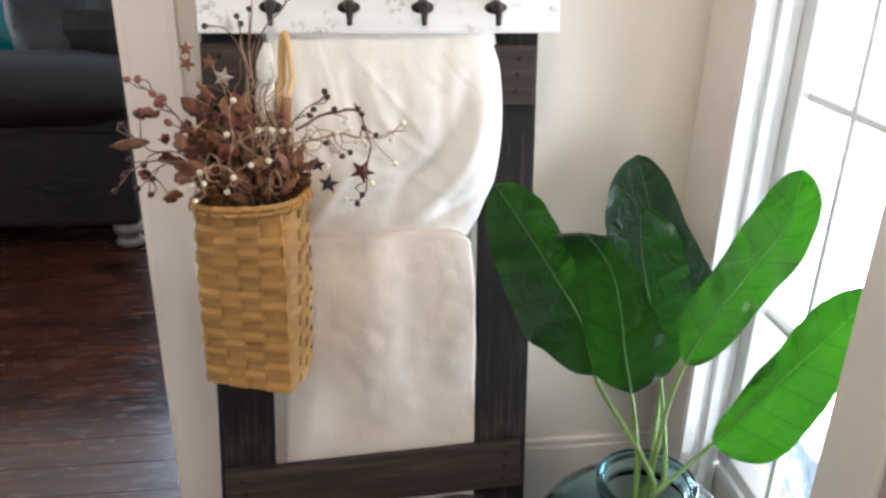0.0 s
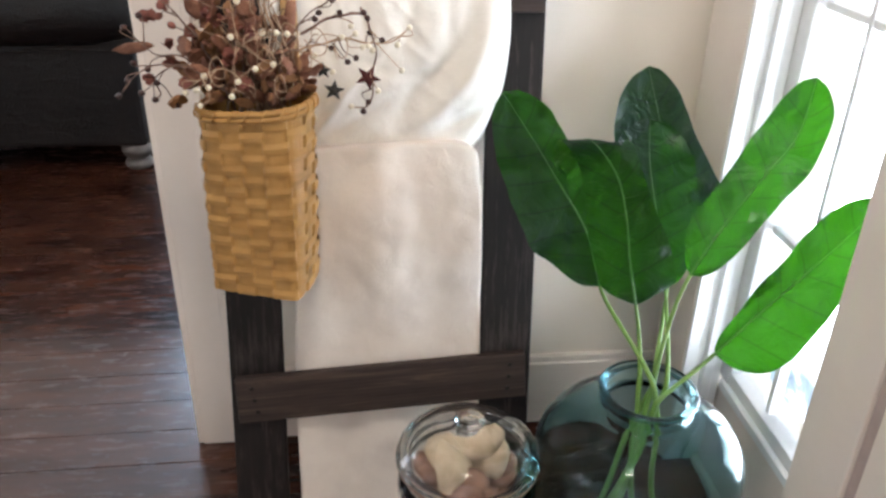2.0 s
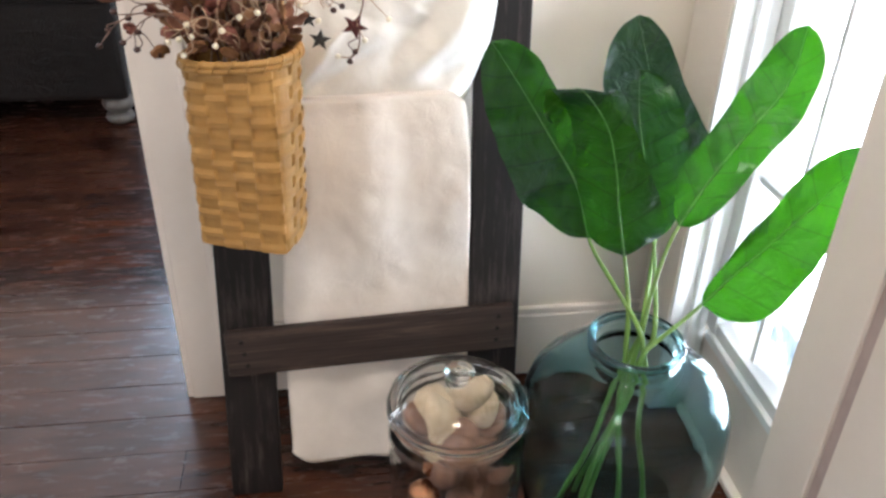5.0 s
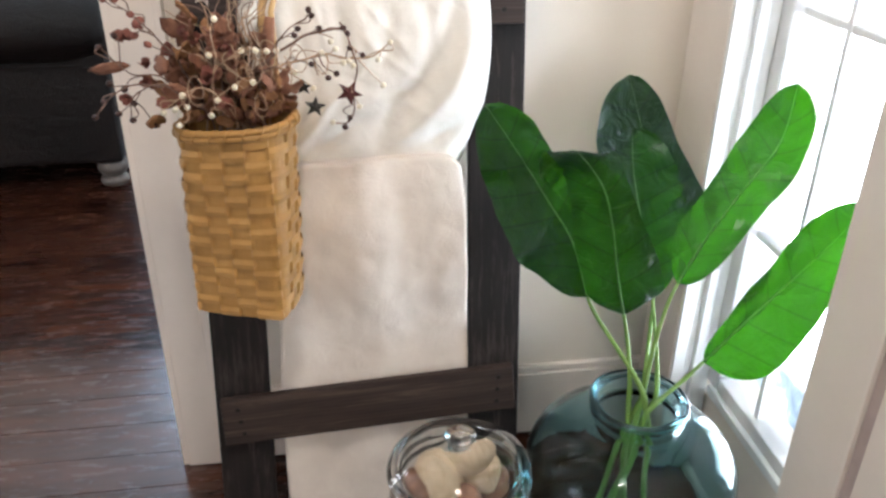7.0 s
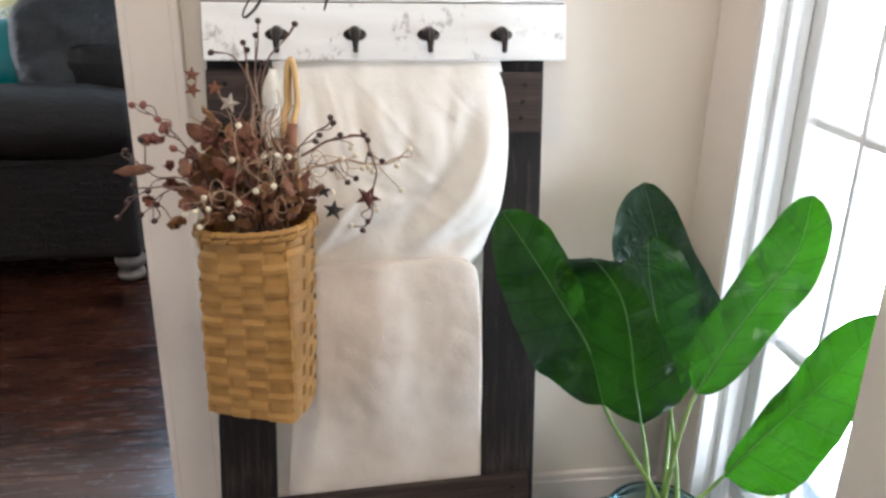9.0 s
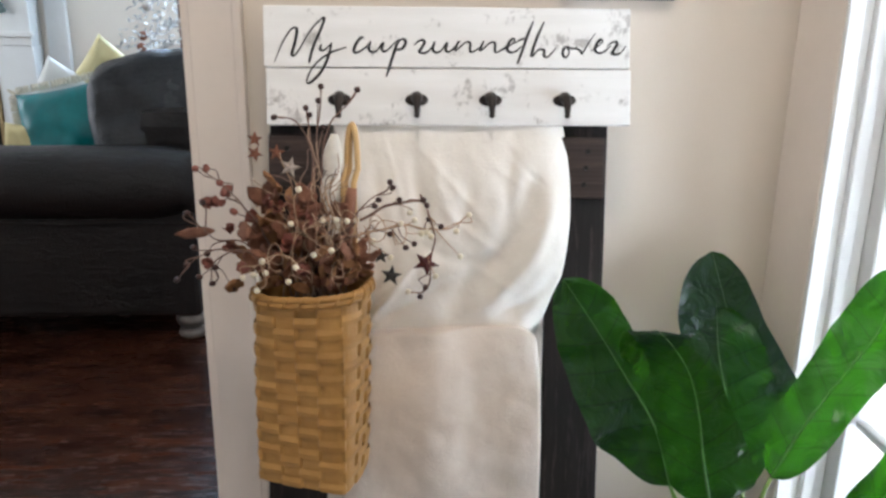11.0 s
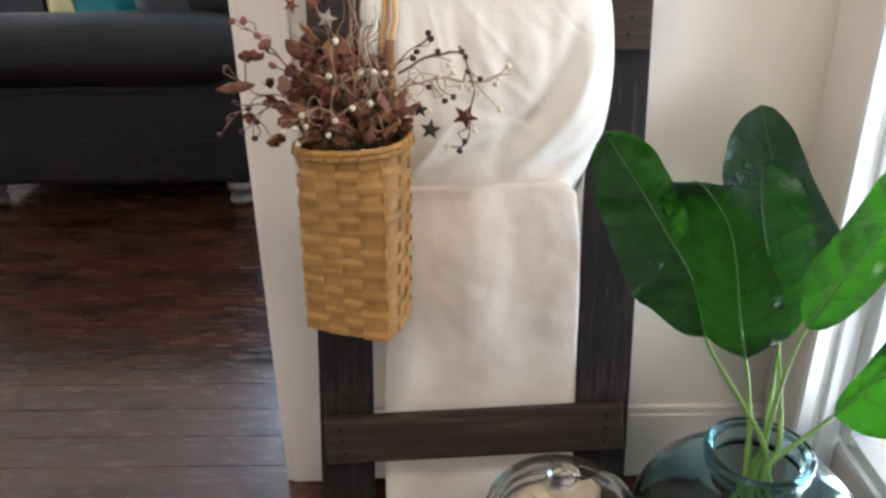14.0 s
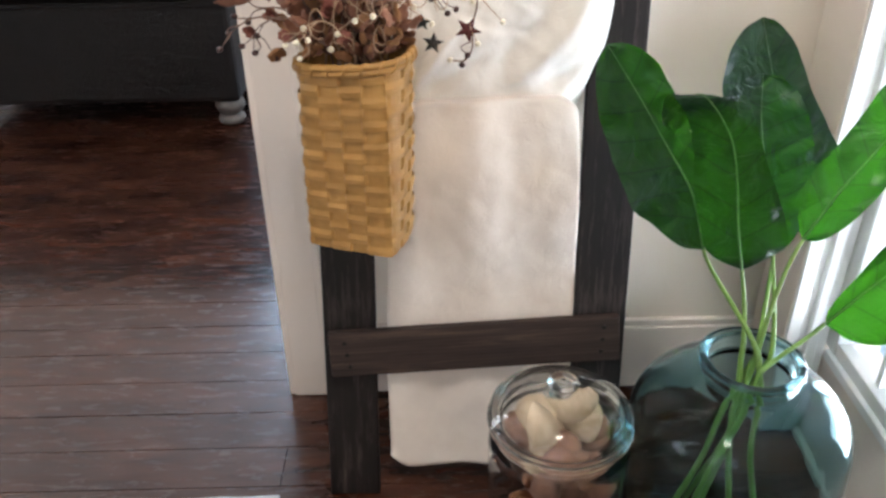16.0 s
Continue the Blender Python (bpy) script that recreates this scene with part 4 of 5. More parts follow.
# two long sprays arch out over the cloth
reach = branch([(0.0, 0.02, 0.30), (0.019, 0.027, 0.370), (0.092, 0.044, 0.406), (0.156, 0.062, 0.411), (0.196, 0.072, 0.408), (0.227, 0.080, 0.429)], 0.0024, PALETWIG)
sprigs(reach, [(0.069, 0.036, 0.421), (0.092, 0.040, 0.390), (0.131, 0.052, 0.417), (0.150, 0.058, 0.422), (0.160, 0.061, 0.402), (0.174, 0.065, 0.397), (0.209, 0.075, 0.405), (0.215, 0.078, 0.366), (0.116, 0.048, 0.365), (0.226, 0.08, 0.430)], PALETWIG, PEARLM)
sprigs(reach, [(0.095, 0.042, 0.443), (0.116, 0.048, 0.401), (0.150, 0.058, 0.386), (0.138, 0.055, 0.380), (0.187, 0.07, 0.412)], TWIG, DARKM)
arch = branch([(0.005, 0.02, 0.30), (0.020, 0.027, 0.378), (0.093, 0.044, 0.431), (0.129, 0.052, 0.448), (0.163, 0.062, 0.449), (0.174, 0.065, 0.419), (0.178, 0.066, 0.371), (0.167, 0.063, 0.317), (0.142, 0.056, 0.310)], 0.0026, TWIG)
sprigs(arch, [(0.180, 0.067, 0.335), (0.141, 0.056, 0.311), (0.168, 0.063, 0.404), (0.143, 0.06, 0.432)], PALETWIG, PEARLM)
sprigs(arch, [(0.167, 0.064, 0.444), (0.162, 0.062, 0.452), (0.170, 0.065, 0.423), (0.158, 0.061, 0.303), (0.166, 0.063, 0.318), (0.129, 0.052, 0.452)], TWIG, DARKM)
side = branch([(0.01, 0.03, 0.32), (0.07, 0.045, 0.43), (0.116, 0.050, 0.474)], 0.0016, TWIG)
sprigs(side, [(0.116, 0.050, 0.478), (0.120, 0.050, 0.470), (0.10, 0.045, 0.452)], TWIG, DARKM)
# pale berries that hang over the rim
front = branch([(-0.01, 0.0, 0.31), (-0.005, -0.03, 0.36), (0.010, -0.045, 0.41), (0.046, -0.036, 0.438)], 0.0016, PALETWIG)
sprigs(front, [(0.005, -0.051, 0.434), (0.046, -0.038, 0.439), (0.064, -0.033, 0.439), (0.033, -0.042, 0.389), (0.057, -0.035, 0.395), (0.017, -0.047, 0.482), (0.075, -0.02, 0.435)], PALETWIG, PEARLM, 0.02)
rim_spray = branch([(0.02, 0.0, 0.31), (0.005, -0.045, 0.378), (-0.03, -0.06, 0.385), (-0.062, -0.071, 0.362)], 0.0016, PALETWIG)
sprigs(rim_spray, [(0.009, -0.050, 0.371), (0.000, -0.056, 0.351), (-0.035, -0.063, 0.380), (-0.047, -0.067, 0.360), (-0.062, -0.071, 0.356), (-0.042, -0.070, 0.339), (-0.030, -0.064, 0.364)], PALETWIG, PEARLM, 0.015)
for c, r in (((0.055, -0.02, 0.405), 0.011), ((0.085, 0.01, 0.395), 0.014), ((0.07, 0.0, 0.43), 0.012), ((0.10, 0.035, 0.41), 0.013), ((0.045, -0.03, 0.40), 0.012), ((0.03, -0.04, 0.425), 0.010), ((-0.02, -0.05, 0.385), 0.012), ((0.13, 0.05, 0.40), 0.010), ((0.06, -0.02, 0.36), 0.009)):
    loop(c, r)
# dark twigs that reach out beside the wall's end
for pts, tips in (([(-0.01, 0.0, 0.32), (-0.079, -0.024, 0.391), (-0.117, -0.036, 0.402), (-0.156, -0.048, 0.436)], [(-0.133, -0.041, 0.452), (-0.155, -0.047, 0.436), (-0.132, -0.040, 0.376)]),
                  ([(-0.01, 0.0, 0.32), (-0.071, -0.043, 0.385), (-0.105, -0.050, 0.377), (-0.126, -0.045, 0.334)], [(-0.126, -0.042, 0.332), (-0.097, -0.036, 0.324), (-0.145, -0.044, 0.341), (-0.115, -0.05, 0.36)]),
                  ([(-0.01, 0.0, 0.32), (-0.09, -0.03, 0.38), (-0.14, -0.05, 0.375), (-0.176, -0.054, 0.337)], [(-0.176, -0.054, 0.337), (-0.16, -0.05, 0.36), (-0.15, -0.045, 0.385)])):
    sprigs(branch(pts, 0.0017, TWIG), tips, TWIG, DARKM)
# rose hips
hip = branch([(-0.02, 0.01, 0.32), (-0.072, -0.012, 0.430), (-0.099, -0.020, 0.467), (-0.139, -0.032, 0.499)], 0.0018, TWIG)
sprigs(hip, [(-0.144, -0.034, 0.499), (-0.130, -0.029, 0.499), (-0.112, -0.024, 0.449), (-0.097, -0.019, 0.436), (-0.113, -0.024, 0.478), (-0.104, -0.032, 0.466)], TWIG, BUDM)
# twigs that stand up against the sign
for pts, tips in (([(0.0, 0.03, 0.32), (0.002, 0.05, 0.48), (0.008, 0.066, 0.60)], [(0.008, 0.066, 0.608), (0.004, 0.064, 0.588), (0.012, 0.06, 0.55)]),
                  ([(0.01, 0.03, 0.32), (0.012, 0.06, 0.52), (0.030, 0.075, 0.57), (0.058, 0.080, 0.602)], [(0.058, 0.080, 0.604)]),
                  ([(0.0, 0.03, 0.32), (0.0, 0.05, 0.49), (-0.012, 0.062, 0.57)], [(-0.010, 0.062, 0.567), (-0.015, 0.062, 0.577)]),
                  ([(0.0, 0.03, 0.32), (-0.002, 0.05, 0.50), (-0.02, 0.052, 0.553), (-0.060, 0.050, 0.563)], [(-0.060, 0.050, 0.563)])):
    sprigs(branch(pts, 0.0018, TWIG), tips, TWIG, DARKM, 0.004)
# bare straws
for k in range(34):
    a = rng.uniform(-0.8, 0.8)
    spray((a * 0.12 + 0.01, rng.uniform(-0.03, 0.05), 0.54 - 0.12 * abs(a) + rng.uniform(-0.07, 0.03)), PALETWIG if k % 3 else TWIG, 1, None, 0.0, 0.03, 0.0014)
# leaves, thick in the basket's mouth and thinner outwards
for k in range(165):
    r = rng.random() ** 0.7
    a = rng.uniform(0, 2 * math.pi)
    x = -0.012 + 0.098 * r * math.cos(a)
    y = 0.015 + 0.055 * r * math.sin(a)
    z = MOUTH + 0.005 + rng.random() * 0.15 * (1.1 - 0.6 * r)
    if x > 0.07 and z > MOUTH + 0.07:
        continue
    aim = Euler((rng.uniform(-1.0, 1.0) + 0.3, rng.uniform(-1.3, 1.3), rng.uniform(0, 6.28))).to_matrix().to_4x4()
    put("leaf", LEAFM[rng.choice((0, 0, 1, 1, 2, 2))], Matrix.Translation((x, y, z)) @ aim @ Matrix.Scale(rng.uniform(0.5, 0.98), 4))
put("leaf", dry_leaf_mesh(DRYLEAF, 0.068, 0.0085, 0.010), Matrix.Translation((-0.125, -0.03, 0.408)) @ Euler((0.0, -1.76, 0.0)).to_matrix().to_4x4(), "long brown dried leaf")
for k in range(26):
    x, z = rng.uniform(-0.13, 0.03), rng.uniform(0.345, 0.47)
    if z > 0.45 and x > -0.09:
        x -= 0.07
    put("petals", PETALS, Matrix.Translation((x, rng.uniform(-0.045, 0.02), z)) @ turned() @ Matrix.Scale(rng.uniform(0.8, 1.5), 4))
for mat, x, y, z, s, ry in ((RUST, -0.070, 0.005, 0.538, 0.80, 0.1), (RUST, -0.071, 0.005, 0.517, 0.85, 0.5), (RUST, -0.041, 0.012, 0.519, 0.85, 0.1), (SILVERTIN, -0.021, 0.012, 0.499, 1.05, 0.3),
                            (DARKTIN, 0.118, 0.045, 0.338, 1.12, 0.15), (REDTIN, 0.167, 0.060, 0.357, 1.35, 0.5), (DARKTIN, 0.103, 0.042, 0.368, 0.9, 1.3), (RUST, 0.0, -0.02, 0.445, 0.9, 0.4)):
    put("star", star_mesh(mat), Matrix.Translation((x, y, z)) @ Matrix.Rotation(ry, 4, "Y") @ Matrix.Rotation(0.2, 4, "Z") @ Matrix.Scale(s, 4), "small tin star")
# yarn-wrapped husk bundle beside the handle
bun = [bezier([(0.023, 0.045, MOUTH + 0.095), (0.021, 0.05, MOUTH + 0.14), (0.028, 0.062, MOUTH + 0.190)], k / 8) for k in range(9)]
part("yarn_skein", tube(bun, [0.008 + 0.007 * math.sin(math.pi * k / 8) for k in range(9)], 10), COTTON, bouquet, "white yarn skein", smooth=True)
part("yarn_skein", tube([p + Vector((0.004, 0.004, 0.058)) for p in bun[:7]], [0.005 + 0.009 * math.sin(math.pi * k / 6) for k in range(7)], 10), COTTON, bouquet, "white yarn skein", smooth=True)
part("husk", tube([p + Vector((0.026, 0.0, -0.045)) for p in bun], [0.0075 + 0.003 * math.sin(math.pi * k / 8) for k in range(9)], 8), DRYLEAF, bouquet, "tan rolled husk", smooth=True)

# ---------------------------------------------------------------- glass vase with large leaves
VX, VY = 0.808, -0.42
vase = thing("glass_vase", "large round blue-green glass vase standing on the floor", "vase")
outer = smooth_profile([(0.095, 0.004), (0.135, 0.022), (0.165, 0.09), (0.176, 0.18), (0.178, 0.255), (0.169, 0.318), (0.138, 0.358), (0.094, 0.378), (0.073, 0.389), (0.072, 0.397), (0.078, 0.408), (0.077, 0.420), (0.071, 0.425)])
inner = [(r - 0.006, z + 0.001) for r, z in smooth_profile([(0.072, 0.424), (0.072, 0.385), (0.092, 0.374), (0.136, 0.353), (0.167, 0.314), (0.177, 0.255), (0.175, 0.18), (0.164, 0.095), (0.133, 0.030), (0.09, 0.018)])]
v = part("body", lathe([(0, 0.004), *outer, *inner, (0, 0.016)], 64, (VX, VY, 0)), VASEGLASS, vase, smooth=True)
v.visible_shadow = False
lip = part("lip", tube([(VX + 0.0745 * math.cos(a), VY + 0.0745 * math.sin(a), 0.4245) for a in (2 * math.pi * k / 64 for k in range(65))], 0.0062, 10, cap=False), VASEGLASS, vase, "thick rolled glass lip", smooth=True)
lip.visible_shadow = False


FACING = Vector((-0.33, -0.85, 0.42)).normalized()      # the blades turn their faces to the room


def big_leaf(points, left, right, cup=(0.2, 0.2), ripple=0.005, seed=0, across=None, facing=FACING):
    """A paddle-shaped leaf along a rib, with the half widths of its two sides in millimetres from stalk to tip, its rib and its stalk down into the vase."""
    plant = thing("leaf_stalk", "tall glossy green banana leaf on a stalk in the glass vase", "leaf", "leaves in the vase")
    line = smooth_path([Vector(p) for p in points], 10)
    base = line[0]
    N, M = 48, 7

    def half(ws, u):
        """Rounded at both ends: the squares of the widths are blended."""
        sq = [0.0, *((w * 0.001) ** 2 for w in ws), 0.0]
        sq = [-sq[1], *sq, -sq[-2]]
        f = u * (len(sq) - 3)
        k = min(int(f), len(sq) - 4)
        f -= k
        a, b, c, d = sq[k:k + 4]
        w = 0.5 * (2 * b + (c - a) * f + (2 * a - 5 * b + 4 * c - d) * f * f + (3 * b - a - 3 * c + d) * f ** 3)
        return max(2e-6, w) ** 0.5

    rows, ribs = [], []
    for i in range(N + 1):
        u = i / N
        p = along(line, u)
        t = (along(line, min(1, u + 0.03)) - along(line, max(0, u - 0.03))).normalized()
        side = t.cross(Vector(facing)).normalized() if across is None else Vector(across).normalized()
        n = side.cross(t).normalized()
        row = []
        for k in range(-M, M + 1):
            s = k / M
            w = half(left if s < 0 else right, u)
            c = cup[0] if s < 0 else cup[1]
            edge = ripple * s * s * (noise.noise((u * 7 + seed, s * 1.5, seed * 3.3)) * 2.0 + 0.5 * math.sin(u * 26 + seed + 2 * s))
            puff = 0.0026 * abs(math.sin(u * 24 - abs(s) * 3 + seed)) * (1 - abs(s)) * abs(s) * 3
            wavy = 1 + 0.025 * noise.noise((u * 15, 3.7 * (s > 0), seed * 2.1))
            row.append(p + side * (w * s * wavy) + n * (c * w * abs(s) ** 1.4 + edge + puff))
        rows.append(row)
        ribs.append(p + n * 0.0012)
    bm = sheet(rows)
    uv = bm.loops.layers.uv.new("UVMap")
    bm.verts.index_update()
    for f in bm.faces:
        for lp in f.loops:
            i, k = divmod(lp.vert.index, 2 * M + 1)
            lp[uv].uv = ((k - M) / M, i / N * 2.4)
    part("blade", bm, LEAF, plant, smooth=True)
    part("midrib", tube(ribs, [0.0020 * (1 - 0.8 * k / N) for k in range(N + 1)], 6), RIB, plant, smooth=True)
    foot = Vector((VX + (VX - base[0]) * 0.8 + 0.02 * math.sin(seed * 2.1), VY + 0.06 * math.cos(seed * 1.7), 0.022))
    neck = Vector((VX + 0.006 + 0.018 * math.sin(seed * 1.9) + 0.18 * (base[0] - VX), VY + 0.02 * math.cos(seed * 2.7) + 0.12 * (base[1] - VY), 0.41))
    t0 = (along(line, 0.05) - base).normalized()
    upper = [bezier([base, base - t0 * 0.05, neck + Vector((0, 0, 0.05 if base[2] > 0.49 else 0.008)), neck], k / 12) for k in range(13)]
    lower = [neck.lerp(foot, k / 8) + Vector((0.006 * math.sin(k + seed), 0, 0)) for k in range(1, 9)]
    path = upper + lower
    part("stalk", tube(path, [0.0029 + 0.0022 * min(1, k / 14) for k in range(len(path))], 8), STEM, plant, smooth=True)
    return plant


# one leans over the ladder, one stands in front with its head bent back, two dark ones stand at the wall, two catch the window
big_leaf([(0.747, -0.300, 0.553), (0.721, -0.284, 0.643), (0.674, -0.268, 0.721), (0.627, -0.251, 0.795), (0.578, -0.235, 0.866)],
         (62, 88, 90, 84, 76, 66, 48), (10, 16, 30, 39, 43, 46, 44), (0.1, 0.45), 0.006, 1)
big_leaf([(0.791, -0.355, 0.549), (0.766, -0.367, 0.636), (0.746, -0.380, 0.717), (0.719, -0.393, 0.791), (0.673, -0.405, 0.850), (0.662, -0.372, 0.828), (0.658, -0.345, 0.775)],
         (50, 54, 57, 60, 56, 52, 46, 40, 37, 27), (66, 68, 60, 50, 41, 37, 38, 42, 38, 26), (-0.10, -0.15), 0.006, 2, (0.93, -0.25, 0.10))
big_leaf([(0.916, -0.190, 0.492), (0.929, -0.154, 0.581), (0.919, -0.117, 0.672), (0.897, -0.081, 0.760), (0.876, -0.045, 0.848)],
         (31, 58, 72, 82, 84, 82, 64), (37, 70, 84, 70, 56, 50, 40), (0.25, 0.1), 0.005, 3)
big_leaf([(0.884, -0.250, 0.514), (0.877, -0.225, 0.583), (0.863, -0.200, 0.651), (0.852, -0.175, 0.720), (0.851, -0.150, 0.788)],
         (25, 47, 54, 58, 61, 62, 54), (42, 57, 68, 73, 73, 70, 58), (0.2, 0.15), 0.005, 4)
big_leaf([(0.859, -0.385, 0.618), (0.903, -0.373, 0.694), (0.954, -0.360, 0.762), (1.004, -0.348, 0.831), (1.020, -0.335, 0.913)],
         (34, 44, 41, 46, 51, 50, 39), (36, 44, 43, 47, 46, 42, 38), (0.3, 0.1), 0.005, 5, facing=(-0.72, -0.60, 0.30))
big_leaf([(0.916, -0.405, 0.479), (0.963, -0.420, 0.559), (1.010, -0.435, 0.634), (1.052, -0.450, 0.706), (1.088, -0.465, 0.776)],
         (18, 24, 30, 34, 39, 43, 36), (74, 81, 76, 69, 58, 49, 38), (0.3, 0.1), 0.006, 6, facing=(-0.68, -0.64, 0.32))

# ---------------------------------------------------------------- lidded glass jar with shells
JX, JY = 0.521, -0.402
jar = thing("glass_jar", "clear glass jar with a domed lid, filled with shells and balls", "jar")
jo = smooth_profile([(0.088, 0.004), (0.106, 0.014), (0.114, 0.05), (0.118, 0.21), (0.117, 0.25), (0.108, 0.27), (0.110, 0.282)])
ji = smooth_profile([(0.103, 0.282), (0.102, 0.268), (0.109, 0.245), (0.111, 0.05), (0.100, 0.018), (0.08, 0.012)])
j = part("body", lathe([(0, 0.004), *jo, *ji, (0, 0.011)], 56, (JX, JY, 0)), JARGLASS, jar, smooth=True)
j.visible_shadow = False
lid = smooth_profile([(0.116, 0.2845), (0.120, 0.289), (0.121, 0.297), (0.117, 0.302), (0.118, 0.308), (0.113, 0.313), (0.104, 0.322), (0.082, 0.337), (0.054, 0.346), (0.026, 0.350), (0.016, 0.353), (0.013, 0.358), (0.023, 0.364), (0.026, 0.371), (0.018, 0.378), (0.005, 0.380)], 5)
lin = smooth_profile([(0.002, 0.345), (0.026, 0.345), (0.054, 0.340), (0.080, 0.331), (0.098, 0.318), (0.106, 0.304), (0.106, 0.2845)], 5)
ld = part("lid", lathe([(0, 0.345), *lin, *lid, (0, 0.3805)], 56, (JX, JY, 0)), JARGLASS, jar, smooth=True)
ld.visible_shadow = False
SHELLC = plain("cream_shell", (0.40, 0.30, 0.19), (0.60, 0.50, 0.37), 0.5, 40, bump_s=0.4, bump_scale=90)
BALLC = plain("brown_seed_ball", (0.12, 0.055, 0.034), (0.26, 0.135, 0.085), 0.7, 50, bump_s=0.6)
COPPER = plain("copper_foil", (0.55, 0.23, 0.11), (0.78, 0.42, 0.24), 0.22, 40, metal=1.0, bump_s=0.8, bump_scale=120)
GOLDBIT = plain("yellow_moss", (0.45, 0.36, 0.10), (0.62, 0.52, 0.2), 0.7, 40)


def shell(place, size, turn, mat=SHELLC):
    ob = thing("seashell", "cream ribbed seashell inside the glass jar", "shell", "shells in the jar", m=Matrix.Translation(place) @ Euler(turn).to_matrix().to_4x4())
    rows = []
    for i in range(15):
        u = i / 14
        rows.append([(size * (0.12 + 0.95 * math.sin(u * math.pi * 0.62)) * math.sin((v - 0.5) * 2.2), -0.42 * size * math.sin(math.pi * u) * (1 - (2 * v - 1) ** 2) - 0.02 * size * math.cos(v * 60), size * 1.25 * u) for v in (k / 30 for k in range(31))])
    part("valve", sheet(rows, 0.002), mat, ob, smooth=True)


def ball(name, place, r, mat, label):
    me = ball_mesh(name, r, mat)
    ob = new(name, me)
    ob.location = place
    tagged(ob, label, "ball", "filling of the jar")


for dx, dy, z, s, turn in ((-0.050, -0.045, 0.205, 0.058, (-0.5, 0.9, 0.4)), (-0.052, -0.055, 0.165, 0.056, (-0.6, 1.0, 0.3)), (-0.045, -0.06, 0.135, 0.05, (-0.5, 1.1, 0.2)), (0.045, 0.020, 0.215, 0.058, (0.2, -0.6, -0.4)), (0.055, 0.0, 0.190, 0.05, (-0.2, -0.7, -0.5))):
    shell((JX + dx, JY + dy, z + 0.052), s, turn)
rb = random.Random(5)
for k in range(42):
    a, q = rb.uniform(0, 6.28), 0.072 * rb.random() ** 0.5
    z = 0.045 + 0.034 * (k // 6)
    ball("seed_ball", (JX + q * math.cos(a), JY + q * math.sin(a), z), rb.uniform(0.027, 0.035), BALLC, "rough brown seed ball inside the glass jar")
ball("foil_ball", (JX - 0.060, JY - 0.050, 0.150), 0.028, COPPER, "shiny copper foil ball inside the glass jar")
ball("shell_ball", (JX - 0.034, JY + 0.030, 0.270), 0.040, SHELLC, "large cream shell ball under the jar's lid")
for dx, dy, z in ((0.066, -0.064, 0.125), (0.074, -0.055, 0.112), (0.058, -0.072, 0.108), (0.07, -0.06, 0.095)):
    ball("moss_ball", (JX + dx, JY + dy, z), 0.0085, GOLDBIT, "yellow moss ball inside the glass jar")
ball("seed_ball", (JX + 0.052, JY + 0.035, 0.302), 0.011, BALLC, "small brown nut lying on the shells")

# ---------------------------------------------------------------- small framed picture above the sign
pic = thing("framed_print", "pale print in a thin silver frame on the wall", "picture")
for lo, hi in (((0.60, 0.008, 1.262), (0.79, WALL_Y - 0.001, 1.278)), ((0.60, 0.008, 1.572), (0.79, WALL_Y - 0.001, 1.588)), ((0.60, 0.008, 1.2785), (0.615, WALL_Y - 0.001, 1.5715)), ((0.775, 0.008, 1.2785), (0.79, WALL_Y - 0.001, 1.5715))):
    part("frame_bar", box(lo, hi, 0.003), BUN, pic)
part("print", box((0.6155, 0.014, 1.2788), (0.7745, WALL_Y - 0.001, 1.5712)), WHITECLOTH, pic)

# ---------------------------------------------------------------- pale rug in the entry
rug = thing("rug", "pale woven rug with a frayed edge on the dark floor", "rug")
rows = []
for i in range(31):
    row = []
    for k in range(41):
        x, y = -1.1 + 1.112 * k / 40, -1.2 + 0.892 * i / 30
        row.append((x, y + 0.004 * noise.noise((x * 14, y * 14, 1)), 0.013 + 0.0025 * noise.noise((x * 9, y * 9, 5))))
    rows.append(row)
part("weave", sheet(rows, 0.008), RUGCLOTH, rug, smooth=True)

# ---------------------------------------------------------------- living room: leather sofa seen from its arm
sofa = thing("leather_sofa", "dark espresso leather sofa with a fat rolled arm", "sofa")
SFX0, SFX1, SFY = -1.58, -0.395, 1.545


def rolled(x0, x1, cy, cz, r, squash=1.0):
    rows = []
    for i in range(25):
        x = x0 + (x1 - x0) * i / 24
        e = min(i, 24 - i) / 3
        rr = r * (1 if e >= 1 else 0.82 + 0.18 * e)
        rows.append([(x + 0.0, cy - rr * math.cos(a) + 0.006 * noise.noise((x * 5, a * 2, 2)), cz + squash * rr * math.sin(a) + 0.005 * noise.noise((x * 4, a * 3, 8))) for a in (math.pi * (-0.38 + 1.5 * k / 18) for k in range(19))])
    bm = sheet(rows)
    for side in (0, 24):
        bm.verts.ensure_lookup_table()
        bm.faces.new([bm.verts[side * 19 + k] for k in range(19)])
    return bm


